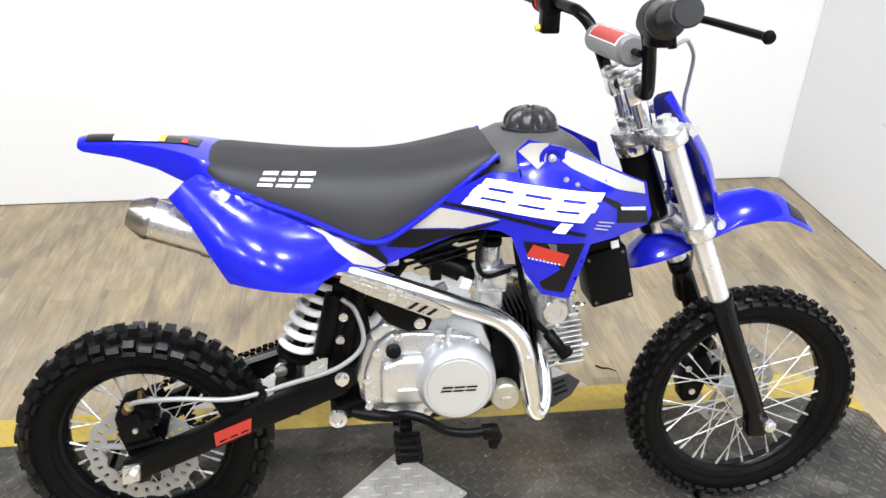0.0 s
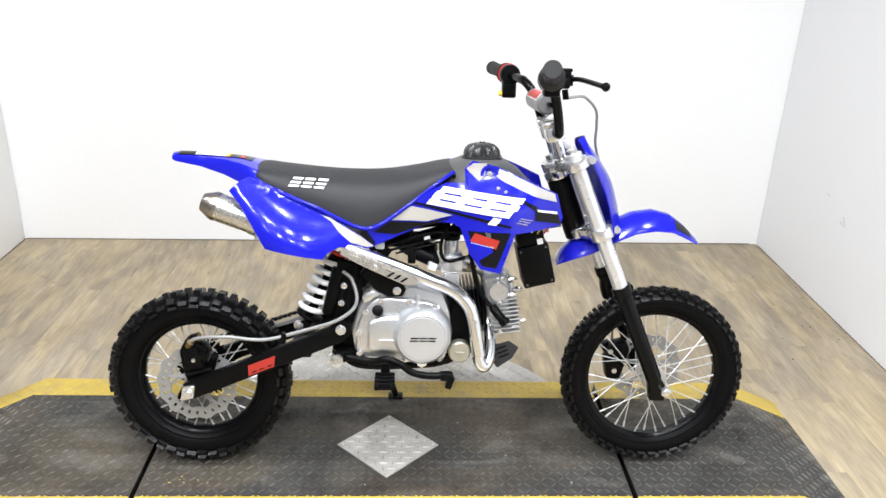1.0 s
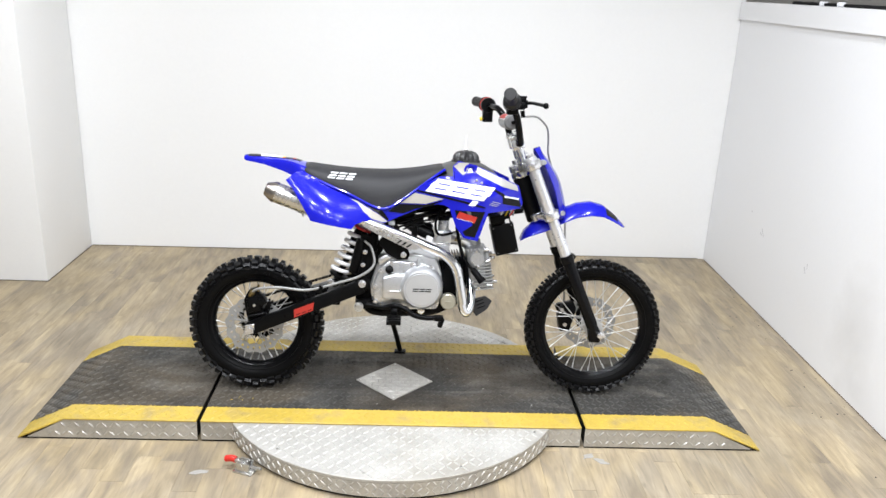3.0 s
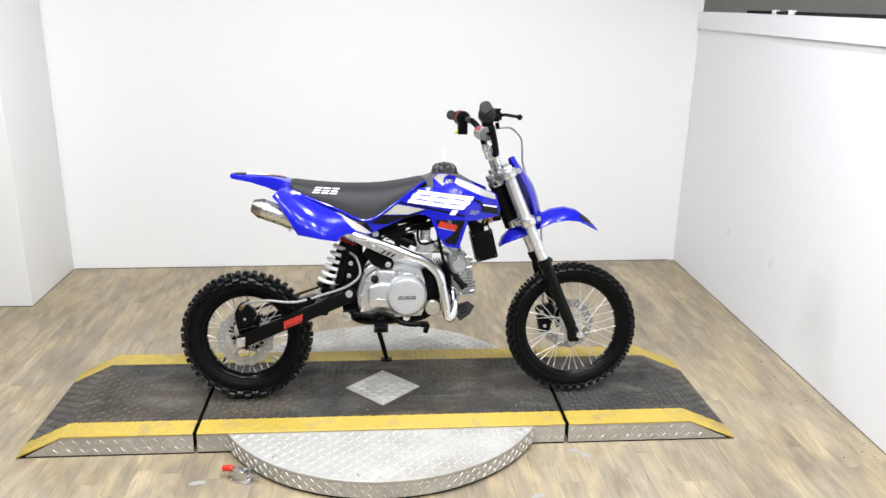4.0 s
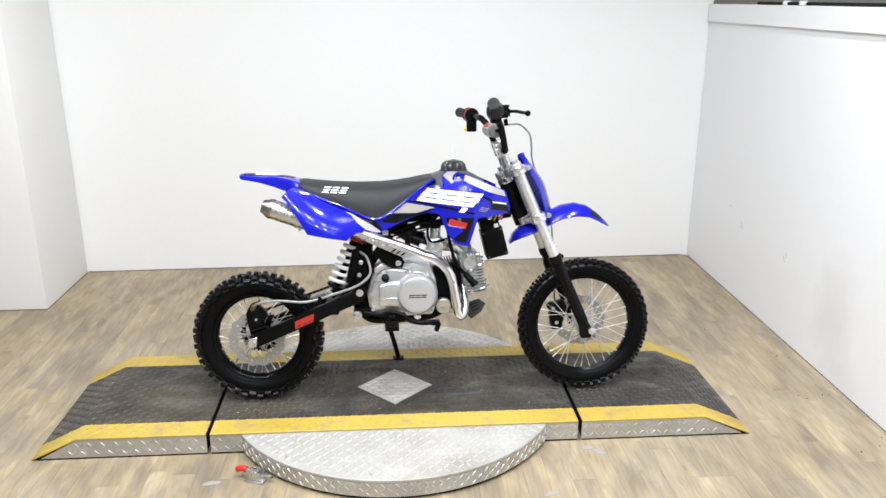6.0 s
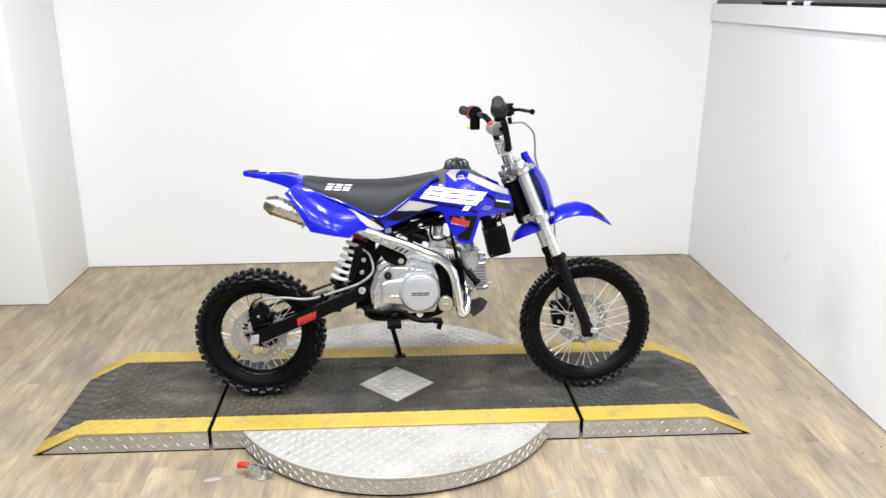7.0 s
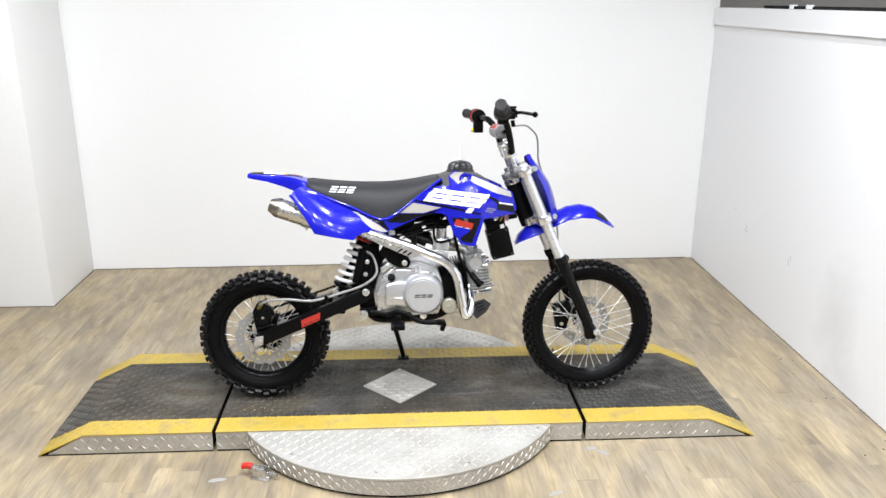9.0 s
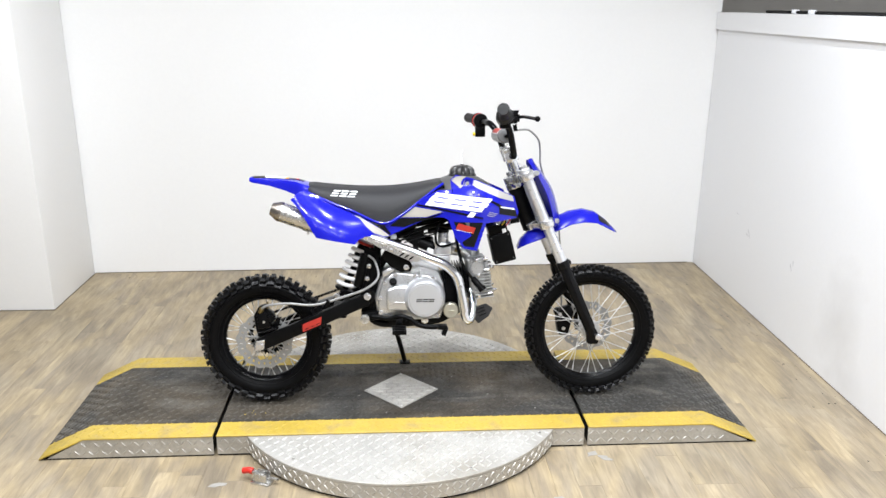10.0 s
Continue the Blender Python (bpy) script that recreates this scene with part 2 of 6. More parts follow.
def deck_material(name, base, worn, pale, gloss):
    """Black-coated tread plate: brown trodden stains, pale dust and bare scuffs over a dark coat."""
    m = bpy.data.materials.new(name)
    m.use_nodes = True
    n, k = m.node_tree.nodes, m.node_tree.links
    b = n["Principled BSDF"]
    place = n.new("ShaderNodeNewGeometry").outputs["Position"]

    def mask(scale, lo, hi, detail=6, stretch=(1, 1, 1), shift=(0, 0, 0)):
        mp, t, r = n.new("ShaderNodeMapping"), n.new("ShaderNodeTexNoise"), n.new("ShaderNodeMapRange")
        mp.inputs["Scale"].default_value, mp.inputs["Location"].default_value = stretch, shift
        t.inputs["Scale"].default_value, t.inputs["Detail"].default_value, t.inputs["Distortion"].default_value = scale, detail, 0.7
        r.inputs[1].default_value, r.inputs[2].default_value = lo, hi
        k.new(place, mp.inputs[0])
        k.new(mp.outputs[0], t.inputs[0])
        k.new(t.outputs[0], r.inputs[0])
        return r.outputs[0]

    def over(under, colour, factor, kind="MIX"):
        mx = n.new("ShaderNodeMix")
        mx.data_type, mx.blend_type = "RGBA", kind
        if under is None:
            mx.inputs[6].default_value = (*base, 1)
        else:
            k.new(under, mx.inputs[6])
        mx.inputs[7].default_value = (*colour, 1)
        k.new(factor, mx.inputs["Factor"])
        return mx.outputs[2]

    tone = over(None, worn, mask(2.7, 0.44, 0.66, 7, (0.7, 1.2, 1), (3, 1, 0)))
    tone = over(tone, pale, mask(6.5, 0.54, 0.78, 8, (0.6, 1.4, 1), (7, 4, 0)))
    tone = over(tone, (0.35, 0.33, 0.31), mask(3.6, 0.50, 0.72, 5, (1, 1, 1), (11, 8, 0)), "MULTIPLY")
    tone = over(tone, (0.80, 0.79, 0.78), mask(70.0, 0.42, 0.62, 3), "MULTIPLY")
    k.new(tone, b.inputs["Base Color"])
    b.inputs["Specular IOR Level"].default_value = gloss
    rr = n.new("ShaderNodeMapRange")
    rr.inputs[3].default_value, rr.inputs[4].default_value = 0.42, 0.68
    k.new(mask(9.0, 0.35, 0.65), rr.inputs[0])
    k.new(rr.outputs[0], b.inputs["Roughness"])
    bp, fine = n.new("ShaderNodeBump"), mask(120.0, 0.3, 0.7, 3)
    bp.inputs["Strength"].default_value, bp.inputs["Distance"].default_value = 0.25, 0.002
    k.new(fine, bp.inputs["Height"])
    k.new(bp.outputs[0], b.inputs["Normal"])
    return m


M["rock_black"] = deck_material("worn_black_tread_coating", (0.050, 0.048, 0.044), (0.088, 0.073, 0.054), (0.150, 0.140, 0.122), 0.20)
M["lug"] = deck_material("worn_tread_lug_coating", (0.092, 0.090, 0.084), (0.130, 0.112, 0.088), (0.200, 0.188, 0.166), 0.32)
M["plank"] = plank_material()


# ---- mesh tools ----
def finish(bm, material, sharp=35):
    bmesh.ops.recalc_face_normals(bm, faces=bm.faces)
    me = bpy.data.meshes.new("mesh")
    bm.to_mesh(me)
    bm.free()
    me.polygons.foreach_set("use_smooth", [True] * len(me.polygons))
    me.set_sharp_from_angle(angle=radians(sharp))
    me.materials.append(material)
    return me


def part(name, bm, mat, parent, label="", sharp=35):
    """One mesh object under a thing or a part."""
    ob = new(name, finish(bm, mat, sharp))
    ob.parent = parent
    return tagged(ob, label)


def thing(name, label, category, group="", kind="", m=None):
    ob = new(name)
    ob.empty_display_size = 0.1
    if m is not None:
        ob.matrix_basis = m
    return tagged(ob, label, category, group, kind)


def solo(name, bm, mat, label, category, group="", kind="", sharp=35):
    return tagged(new(name, finish(bm, mat, sharp)), label, category, group, kind)


def merge(*bms):
    out = bmesh.new()
    for b in bms:
        me = bpy.data.meshes.new("t")
        b.to_mesh(me)
        b.free()
        out.from_mesh(me)
        bpy.data.meshes.remove(me)
    return out


def soften(bm, width, segments=2, angle=30):
    if width:
        edges = [e for e in bm.edges if len(e.link_faces) == 2 and e.calc_face_angle(0) > radians(angle)]
        bmesh.ops.bevel(bm, geom=edges, offset=width, segments=segments, affect="EDGES", profile=0.5, clamp_overlap=True)
    return bm


def box(x0, x1, y0, y1, z0, z1, bevel=0.0, segments=2):
    bm = bmesh.new()
    bmesh.ops.create_cube(bm, size=1, matrix=Matrix.Translation(((x0 + x1) / 2, (y0 + y1) / 2, (z0 + z1) / 2)) @ Matrix.Diagonal((x1 - x0, y1 - y0, z1 - z0, 1)))
    return soften(bm, bevel, segments)


def moved(bm, m):
    bmesh.ops.transform(bm, matrix=m, verts=bm.verts)
    return bm


def beam(p, q, width, height, bevel=0.0, up=(0, 0, 1)):
    """A square bar from p to q; width across, height along up."""
    p, q = Vector(p), Vector(q)
    d = (q - p).normalized()
    side = d.cross(Vector(up)).normalized()
    top = side.cross(d)
    m = Matrix((( d.x, side.x, top.x, (p.x + q.x) / 2), (d.y, side.y, top.y, (p.y + q.y) / 2), (d.z, side.z, top.z, (p.z + q.z) / 2), (0, 0, 0, 1)))
    h = (q - p).length / 2
    return moved(box(-h, h, -width / 2, width / 2, -height / 2, height / 2, bevel), m)


def rod(p, q, r, seg=20, r2=None, bevel=0.0):
    p, q = Vector(p), Vector(q)
    bm = bmesh.new()
    m = Matrix.Translation((p + q) / 2) @ (q - p).to_track_quat("Z", "Y").to_matrix().to_4x4()
    bmesh.ops.create_cone(bm, cap_ends=True, segments=seg, radius1=r, radius2=r if r2 is None else r2, depth=(q - p).length, matrix=m)
    return soften(bm, bevel, 2, 50)


def lathe(profile, centre, axis, seg=48, closed=False):
    """Turns (radius, height along the axis) pairs round an axis."""
    bm = bmesh.new()
    m = Matrix.Translation(centre) @ Vector(axis).to_track_quat("Z", "Y").to_matrix().to_4x4()
    rings = []
    for r, h in profile:
        if r < 1e-6:
            rings.append([bm.verts.new(m @ Vector((0, 0, h)))])
        else:
            rings.append([bm.verts.new(m @ Vector((r * math.cos(a), r * math.sin(a), h))) for a in (2 * math.pi * i / seg for i in range(seg))])
    pairs = list(zip(rings, rings[1:])) + ([(rings[-1], rings[0])] if closed else [])
    for a, b in pairs:
        for i in range(seg):
            j = (i + 1) % seg
            if len(a) == 1 and len(b) == 1:
                continue
            if len(a) == 1:
                bm.faces.new((a[0], b[j], b[i]))
            elif len(b) == 1:
                bm.faces.new((a[i], a[j], b[0]))
            else:
                bm.faces.new((a[i], a[j], b[j], b[i]))
    return bm


def curve_points(points, steps=8):
    """A smooth line through the points."""
    p = [Vector(v) for v in points]
    p = [2 * p[0] - p[1]] + p + [2 * p[-1] - p[-2]]
    out = []
    for a, b, c, d in zip(p, p[1:], p[2:], p[3:]):
        for i in range(steps):
            t = i / steps
            out.append(0.5 * (2 * b + (c - a) * t + (2 * a - 5 * b + 4 * c - d) * t * t + (3 * b - a - 3 * c + d) * t ** 3))
    return out + [p[-2]]


def tube(points, r, seg=14, steps=8, r_end=None, smooth=True, caps=True):
    """A round pipe swept along a smooth line."""
    line = curve_points(points, steps) if smooth else [Vector(v) for v in points]
    bm, rings, side = bmesh.new(), [], None
    for i, v in enumerate(line):
        d = (line[min(i + 1, len(line) - 1)] - line[max(i - 1, 0)]).normalized()
        if side is None:
            side = d.orthogonal().normalized()
        side = (side - d * side.dot(d)).normalized()
        up = d.cross(side)
        k = i / (len(line) - 1)
        rad = r if r_end is None else r + (r_end - r) * k
        rings.append([bm.verts.new(v + rad * (math.cos(a) * side + math.sin(a) * up)) for a in (2 * math.pi * j / seg for j in range(seg))])
    for a, b in zip(rings, rings[1:]):
        for j in range(seg):
            bm.faces.new((a[j], a[(j + 1) % seg], b[(j + 1) % seg], b[j]))
    if caps:
        bm.faces.new(rings[0])
        bm.faces.new(rings[-1])
    return bm


def loft(rings, closed=True, caps=True):
    bm = bmesh.new()
    vs = [[bm.verts.new(v) for v in ring] for ring in rings]
    n = len(vs[0])
    for a, b in zip(vs, vs[1:]):
        for j in range(n if closed else n - 1):
            bm.faces.new((a[j], a[(j + 1) % n], b[(j + 1) % n], b[j]))
    if caps and closed:
        bm.faces.new(vs[0])
        bm.faces.new(vs[-1])
    return bm


def rounded(outline, cut=0.25, times=2):
    """Rounds the corners of a closed outline."""
    for _ in range(times):
        out = []
        for a, b in zip(outline, outline[1:] + outline[:1]):
            out.append((a[0] + (b[0] - a[0]) * cut, a[1] + (b[1] - a[1]) * cut))
            out.append((b[0] + (a[0] - b[0]) * cut, b[1] + (a[1] - b[1]) * cut))
        outline = out
    return outline


def slab(outline, y0, y1, bevel=0.0, segments=2):
    """A plate with this outline in x and z, from y0 to y1."""
    bm = bmesh.new()
    f = bm.faces.new([bm.verts.new((x, y0, z)) for x, z in outline])
    ex = bmesh.ops.extrude_face_region(bm, geom=[f])
    bmesh.ops.translate(bm, vec=(0, y1 - y0, 0), verts=[v for v in ex["geom"] if isinstance(v, bmesh.types.BMVert)])
    bmesh.ops.recalc_face_normals(bm, faces=bm.faces)
    return soften(bm, bevel, segments)


def skin(outline, depth, thick=0.003, step=0.02, lift=0.0, side=-1):
    """A moulded sheet: an outline in x and z, bent to y = side * depth(x, z)."""
    bm = bmesh.new()
    bm.faces.new([bm.verts.new((x, 0, z)) for x, z in outline])
    bmesh.ops.triangulate(bm, faces=bm.faces)
    xs, zs = [p[0] for p in outline], [p[1] for p in outline]
    for lo, hi, axis in ((min(xs), max(xs), 0), (min(zs), max(zs), 2)):
        v = math.ceil(lo / step) * step
        while v < hi:
            no = (1, 0, 0) if axis == 0 else (0, 0, 1)
            bmesh.ops.bisect_plane(bm, geom=list(bm.verts) + list(bm.edges) + list(bm.faces), plane_co=(v if axis == 0 else 0, 0, v if axis == 2 else 0), plane_no=no)
            v += step
    bmesh.ops.remove_doubles(bm, verts=bm.verts, dist=1e-5)
    front = list(bm.faces)
    ex = bmesh.ops.extrude_face_region(bm, geom=front)
    inner = {v for v in ex["geom"] if isinstance(v, bmesh.types.BMVert)}
    for v in bm.verts:
        d = depth(v.co.x, v.co.z)
        v.co.y = side * (d + lift - (thick if v in inner else 0))
    return bm


def step01(v):
    v = max(0.0, min(1.0, v))
    return v * v * (3 - 2 * v)


def between(table, x):
    """Reads a table of (x, value) with smooth steps between its rows."""
    if x <= table[0][0]:
        return table[0][1]
    for i, ((a, u), (b, v)) in enumerate(zip(table, table[1:])):
        if x <= b:
            h = b - a
            s0 = (v - table[i - 1][1]) / (b - table[i - 1][0]) if i else (v - u) / h
            s1 = (table[i + 2][1] - u) / (table[i + 2][0] - a) if i + 2 < len(table) else (v - u) / h
            t = (x - a) / h
            return u * (1 + 2 * t) * (1 - t) ** 2 + s0 * h * t * (1 - t) ** 2 + v * t * t * (3 - 2 * t) + s1 * h * t * t * (t - 1)
    return table[-1][1]


# ---- room ----
def wall_run(name, p, q, z0, z1, thick, mat, label, side=1):
    """An upright wall whose face runs from p to q; its thickness lies to the left of that line, or right with side -1."""
    p, q = Vector((*p, 0)), Vector((*q, 0))
    d = (q - p).normalized()
    n = Vector((-d.y, d.x, 0)) * side * thick
    ring = [p, q, q + n, p + n]
    return solo(name, loft([[v + Vector((0, 0, z)) for v in ring] for z in (z0, z1)]), mat, label, "wall", kind="structure")


wall_run("wall_north", (-1.86, 1.645), (1.790, 1.7233), 0, CEILING, 0.12, M["wall"], "plain white painted back wall of the showroom bay")
solo("wall_pilaster", box(-4.3, -1.719, 1.086, 1.641, 0, CEILING, 0.004), M["wall"], "white painted wall block projecting beside the bay", "wall", kind="structure")
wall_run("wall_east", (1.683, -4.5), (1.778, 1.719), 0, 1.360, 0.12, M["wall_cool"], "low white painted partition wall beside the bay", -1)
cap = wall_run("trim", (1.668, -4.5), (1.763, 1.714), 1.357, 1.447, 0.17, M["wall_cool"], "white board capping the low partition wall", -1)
wall_run("wall_far_east", (6.0, -4.5), (6.0, 4.2), 0, CEILING, 0.1, M["far_wall"], "grey wall far beyond the partition", -1)
wall_run("wall_far_north", (1.83, 4.2), (6.0, 4.2), 0, CEILING, 0.1, M["far_wall"], "grey wall beyond the back of the bay")
wall_run("wall_inner", (1.832, 1.84), (1.832, 4.2), 0, CEILING, 0.1, M["far_wall"], "grey side wall behind the bay")
# Added closing walls out of view; their dark tone gives chrome contrast and deeper blacks.
wall_run("wall_south", (6.0, -4.5), (-4.3, -4.5), 0, CEILING, 0.1, M["room"], "unseen wall opposite the bay, greyed to cut bounce light")
wall_run("wall_west", (-4.3, -4.5), (-4.3, 1.086), 0, CEILING, 0.1, M["room"], "unseen showroom side wall, greyed to cut bounce light")
# Ceiling out of view, its colour lowered to reduce fill light from above.
solo("ceiling", box(-4.4, 6.1, -4.6, 4.3, CEILING + 0.002, CEILING + 0.08), M["ceiling"], "plain unseen showroom ceiling, greyed to cut bounce light", "ceiling", kind="structure")
floor_base = solo("floor", box(-4.4, 6.1, -4.6, 4.3, -0.05, -0.0045), M["subfloor"], "limed oak vinyl plank floor with worn pale boards", "floor", kind="structure")

for p, q, side in (((-1.715, 1.6470), (1.742, 1.7212), -1), ((1.6838, -4.4), (1.7770, 1.700), 1), ((-1.7175, 1.0845), (-1.7175, 1.640), -1), ((-4.2, 1.0845), (-1.7185, 1.0845), -1)):
    wall_run("baseboard", p, q, 0.0003, 0.0038, 0.0012, M["gap"], "dark joint between the floor boards and the wall", side)

cable = thing("cable", "thin black cable lying along the partition's cap board", "cable")
part("cord", tube([(1.80, 1.2, 1.455), (1.83, 0.7, 1.454), (1.80, 0.2, 1.454), (1.81, -0.4, 1.455), (1.78, -1.0, 1.454)], 0.007, 8), M["dark"], cable)
for cy in (0.95, 0.80):
    part("clip", box(1.802, 1.832, cy - 0.012, cy + 0.012, 1.448, 1.467, 0.003), M["wall_cool"], cable, "small white plastic cable clip")


# ---- ceiling lights ----
def ceiling_light(x, y, watts=LAMP_WATTS):
    lamp = thing("ceiling_light", "square white ceiling light with a bright diffuser", "ceiling light", "ceiling lights over the bay", m=pose(x, y, CEILING))
    w = 0.115
    for a, b, c, d in ((-w, w, -w, -w + 0.02), (-w, w, w - 0.02, w), (-w, -w + 0.02, -w + 0.02, w - 0.02), (w - 0.02, w, -w + 0.02, w - 0.02)):
        part("frame", box(a, b, c, d, -0.035, 0.0), M["spring"], lamp)
    light = bpy.data.lights.new("light", "AREA")
    light.shape, light.size, light.energy, light.color = "DISK", 0.10, watts, (0.91, 0.945, 1.0)
    bulb = new("light", light)
    bulb.matrix_basis = pose(0, 0, -0.03)
    bulb.parent = lamp
    return lamp


for lx, share in ((-1.50, 0.82), (-0.65, 0.95), (0.20, 1.05), (1.05, 1.10)):
    for ly, row in ((-2.75, 0.95), (-1.6, 1.0), (-0.45, 1.0)):
        ceiling_light(lx, ly, LAMP_WATTS * share * row)
for lx, ly in ((3.0, -1.6), (4.6, -0.2), (3.0, 1.2), (4.6, 2.6)):
    ceiling_light(lx, ly, 8.0)


# ---- tread plate ----
def lugs(cells, size, height, square=False):
    """Raised lens-shaped tread lugs; cells gives the place, the plate's normal, a direction in it, and which way the lug lies."""
    bm = bmesh.new()
    for p, n, u, flip in cells:
        p, n, u = Vector(p), Vector(n), Vector(u)
        v = n.cross(u)
        a = (u + v).normalized() if flip else (u - v).normalized()
        if square:
            a = u if flip else v
        b = n.cross(a)
        ends = [p - a * size, p - a * size * 0.3 + b * size * 0.21, p + a * size * 0.3 + b * size * 0.21, p + a * size, p + a * size * 0.3 - b * size * 0.21, p - a * size * 0.3 - b * size * 0.21]
        low = [bm.verts.new(e - n * 0.0005) for e in ends]
        tops = [bm.verts.new(p + a * size * s + n * height) for s in (-0.55, 0.55)]
        bm.faces.new((low[0], low[5], tops[0]))
        bm.faces.new((low[0], tops[0], low[1]))
        bm.faces.new((low[1], tops[0], tops[1], low[2]))
        bm.faces.new((low[2], tops[1], low[3]))
        bm.faces.new((low[3], tops[1], low[4]))
        bm.faces.new((low[4], tops[1], tops[0], low[5]))
    return bm


def grid(x0, x1, y0, y1, pitch):
    nx, ny = int((x1 - x0) / pitch), int((y1 - y0) / pitch)
    for i in range(nx):
        for j in range(ny):
            yield x0 + (i + 0.5) * (x1 - x0) / nx, y0 + (j + 0.5) * (y1 - y0) / ny, (i + j) % 2


TOP, FRONT, BACK, IN_FRONT, IN_BACK = 0.080, -0.297, 0.332, -0.206, 0.238
LUG, PITCH = 0.0125, 0.0225


def deck_section(name, label, outline, skirt, lug_cells, x_plain):
    """A section of the display stand: dark deck, yellow edges and tread-plate skirts."""
    ob = thing(name, label, "display stand", "sections of the display stand")
    part("deck", slab(outline, IN_FRONT, IN_BACK, 0.0), M["rock_black"], ob, "worn black tread-plate deck")
    for a, b in ((FRONT, IN_FRONT - 0.0004), (IN_BACK + 0.0004, BACK)):
        part("edge_strip", soften(slab(outline, a, b), 0.002, 1, 60), M["yellow_paint"], ob, "worn yellow painted edge strip")
    for a, b in ((FRONT + 0.004, FRONT + 0.009), (BACK - 0.009, BACK - 0.004)):
        part("skirt", slab(skirt, a, b), M["rim_plate"], ob, "aluminium tread-plate side skirt")
    zs = [z for x, z in skirt]
    cells = []
    xs = [x for x, z in skirt]
    for x, z, f in grid(min(xs), max(xs), min(zs) + 0.002, max(zs) - 0.002, 0.0215):
        over = (abs(x) - 1.06) * 0.48
        if z + max(0.0, over) < 0.060 or over < 0:
            cells.append(((x, FRONT + 0.004, z), (0, -1, 0), (1, 0, 0), f))
    tagged(part("skirt_tread", lugs(cells, 0.0124, 0.0034), M["dull_lug"], ob, "raised bright lugs of the skirt"), kind="stuff")
    dark_cells = [c for c in lug_cells if IN_FRONT + 0.006 < c[0][1] < IN_BACK - 0.006]
    gold_cells = [c for c in lug_cells if not IN_FRONT - 0.004 < c[0][1] < IN_BACK + 0.004]
    tagged(part("deck_tread", lugs(dark_cells, LUG, 0.0026), M["lug"], ob, "raised lugs of the worn black deck"), kind="stuff")
    tagged(part("edge_tread", lugs(gold_cells, LUG, 0.0012), M["yellow_paint"], ob, "low lugs under the yellow paint"), kind="stuff")
    return ob


UP, ALONG = (0, 0, 1), (1, 0, 0)
flat_skirt = [(-0.628, 0.007), (0.634, 0.007), (0.634, 0.0725), (-0.628, 0.0725)]
centre = deck_section(
    "stand_platform", "worn black tread-plate stand platform with yellow edges", [(-0.628, 0.073), (0.634, 0.073), (0.634, TOP), (-0.628, TOP)], flat_skirt,
    [((x, y, TOP), UP, ALONG, f) for x, y, f in grid(-0.625, 0.63, FRONT + 0.006, BACK - 0.006, PITCH) if abs(x) + abs(y) > 0.155], (-0.625, 0.63))
part("base", box(-0.62, 0.626, FRONT + 0.02, BACK - 0.02, 0.0, 0.0725), M["dark"], centre, "black base frame under the deck")
DIAMOND = 0.140
dia = [(DIAMOND, 0), (0, DIAMOND), (-DIAMOND, 0), (0, -DIAMOND)]
part("diamond_plate", soften(loft([[(x, y, z) for x, y in dia] for z in (TOP + 0.0004, TOP + 0.0034)]), 0.0008, 1), M["plate"], centre, "worn diamond-shaped aluminium tread plate set on the deck")
plate_tread = part("plate_tread", lugs([((x, y, TOP + 0.0034), UP, ALONG, f) for x, y, f in grid(-0.14, 0.14, -0.14, 0.14, 0.0232) if abs(x) + abs(y) < 0.122], 0.0145, 0.0024, True), M["plate"], centre)
for sx, sy in dia:
    part("screw", rod((sx * 0.9, sy * 0.9, TOP + 0.003), (sx * 0.9, sy * 0.9, TOP + 0.0052), 0.004, 10), M["steel"], centre)

for name_x, inner, brk, tip in (("stand_ramp", -0.641, -1.066, -1.221), ("stand_ramp", 0.648, 1.086, 1.256)):
    s = 1 if tip > 0 else -1
    prof = [(inner, TOP), (brk, TOP), (tip, 0.007), (tip, 0.001), (brk, 0.073), (inner, 0.073)]
    sk = [(inner, 0.006), (tip - s * 0.030, 0.006), (brk, 0.0725), (inner, 0.0725)]
    lo, hi = sorted((inner + s * 0.004, brk - s * 0.004))
    cells = [((x, y, TOP), UP, ALONG, f) for x, y, f in grid(lo, hi, FRONT + 0.006, BACK - 0.006, PITCH)]
    slope = Vector((tip - brk, 0, 0.007 - TOP)).normalized()
    nor = Vector((0, 1, 0)).cross(slope) * (1 if s > 0 else -1)
    nor = nor if nor.z > 0 else -nor
    ln = math.hypot(tip - brk, TOP - 0.007)
    for d, y, f in grid(0.004, ln - 0.004, FRONT + 0.006, BACK - 0.006, PITCH):
        cells.append(((brk + slope.x * d, y, TOP + slope.z * d), nor, slope, f))
    lo, hi = sorted((inner + s * 0.004, brk - s * 0.004))
    ramp_ob = deck_section(name_x, "worn black tread-plate end ramp with yellow edges", prof, sk, cells, (lo, hi))
    lo, hi = sorted((inner + s * 0.006, brk + s * 0.02))
    part("base", box(lo, hi, FRONT + 0.02, BACK - 0.02, 0.0, 0.045), M["dark"], ramp_ob, "black base frame under the ramp")
    part("toe_strip", box(*sorted((inner + s * 0.002, tip - s * 0.01)), FRONT + 0.006, FRONT + 0.016, 0.0, 0.0055), M["dark"], ramp_ob, "black rubber strip under the skirt")
part("toe_strip", box(-0.627, 0.633, FRONT + 0.006, FRONT + 0.016, 0.0, 0.0065), M["dark"], centre, "black rubber strip under the skirt")

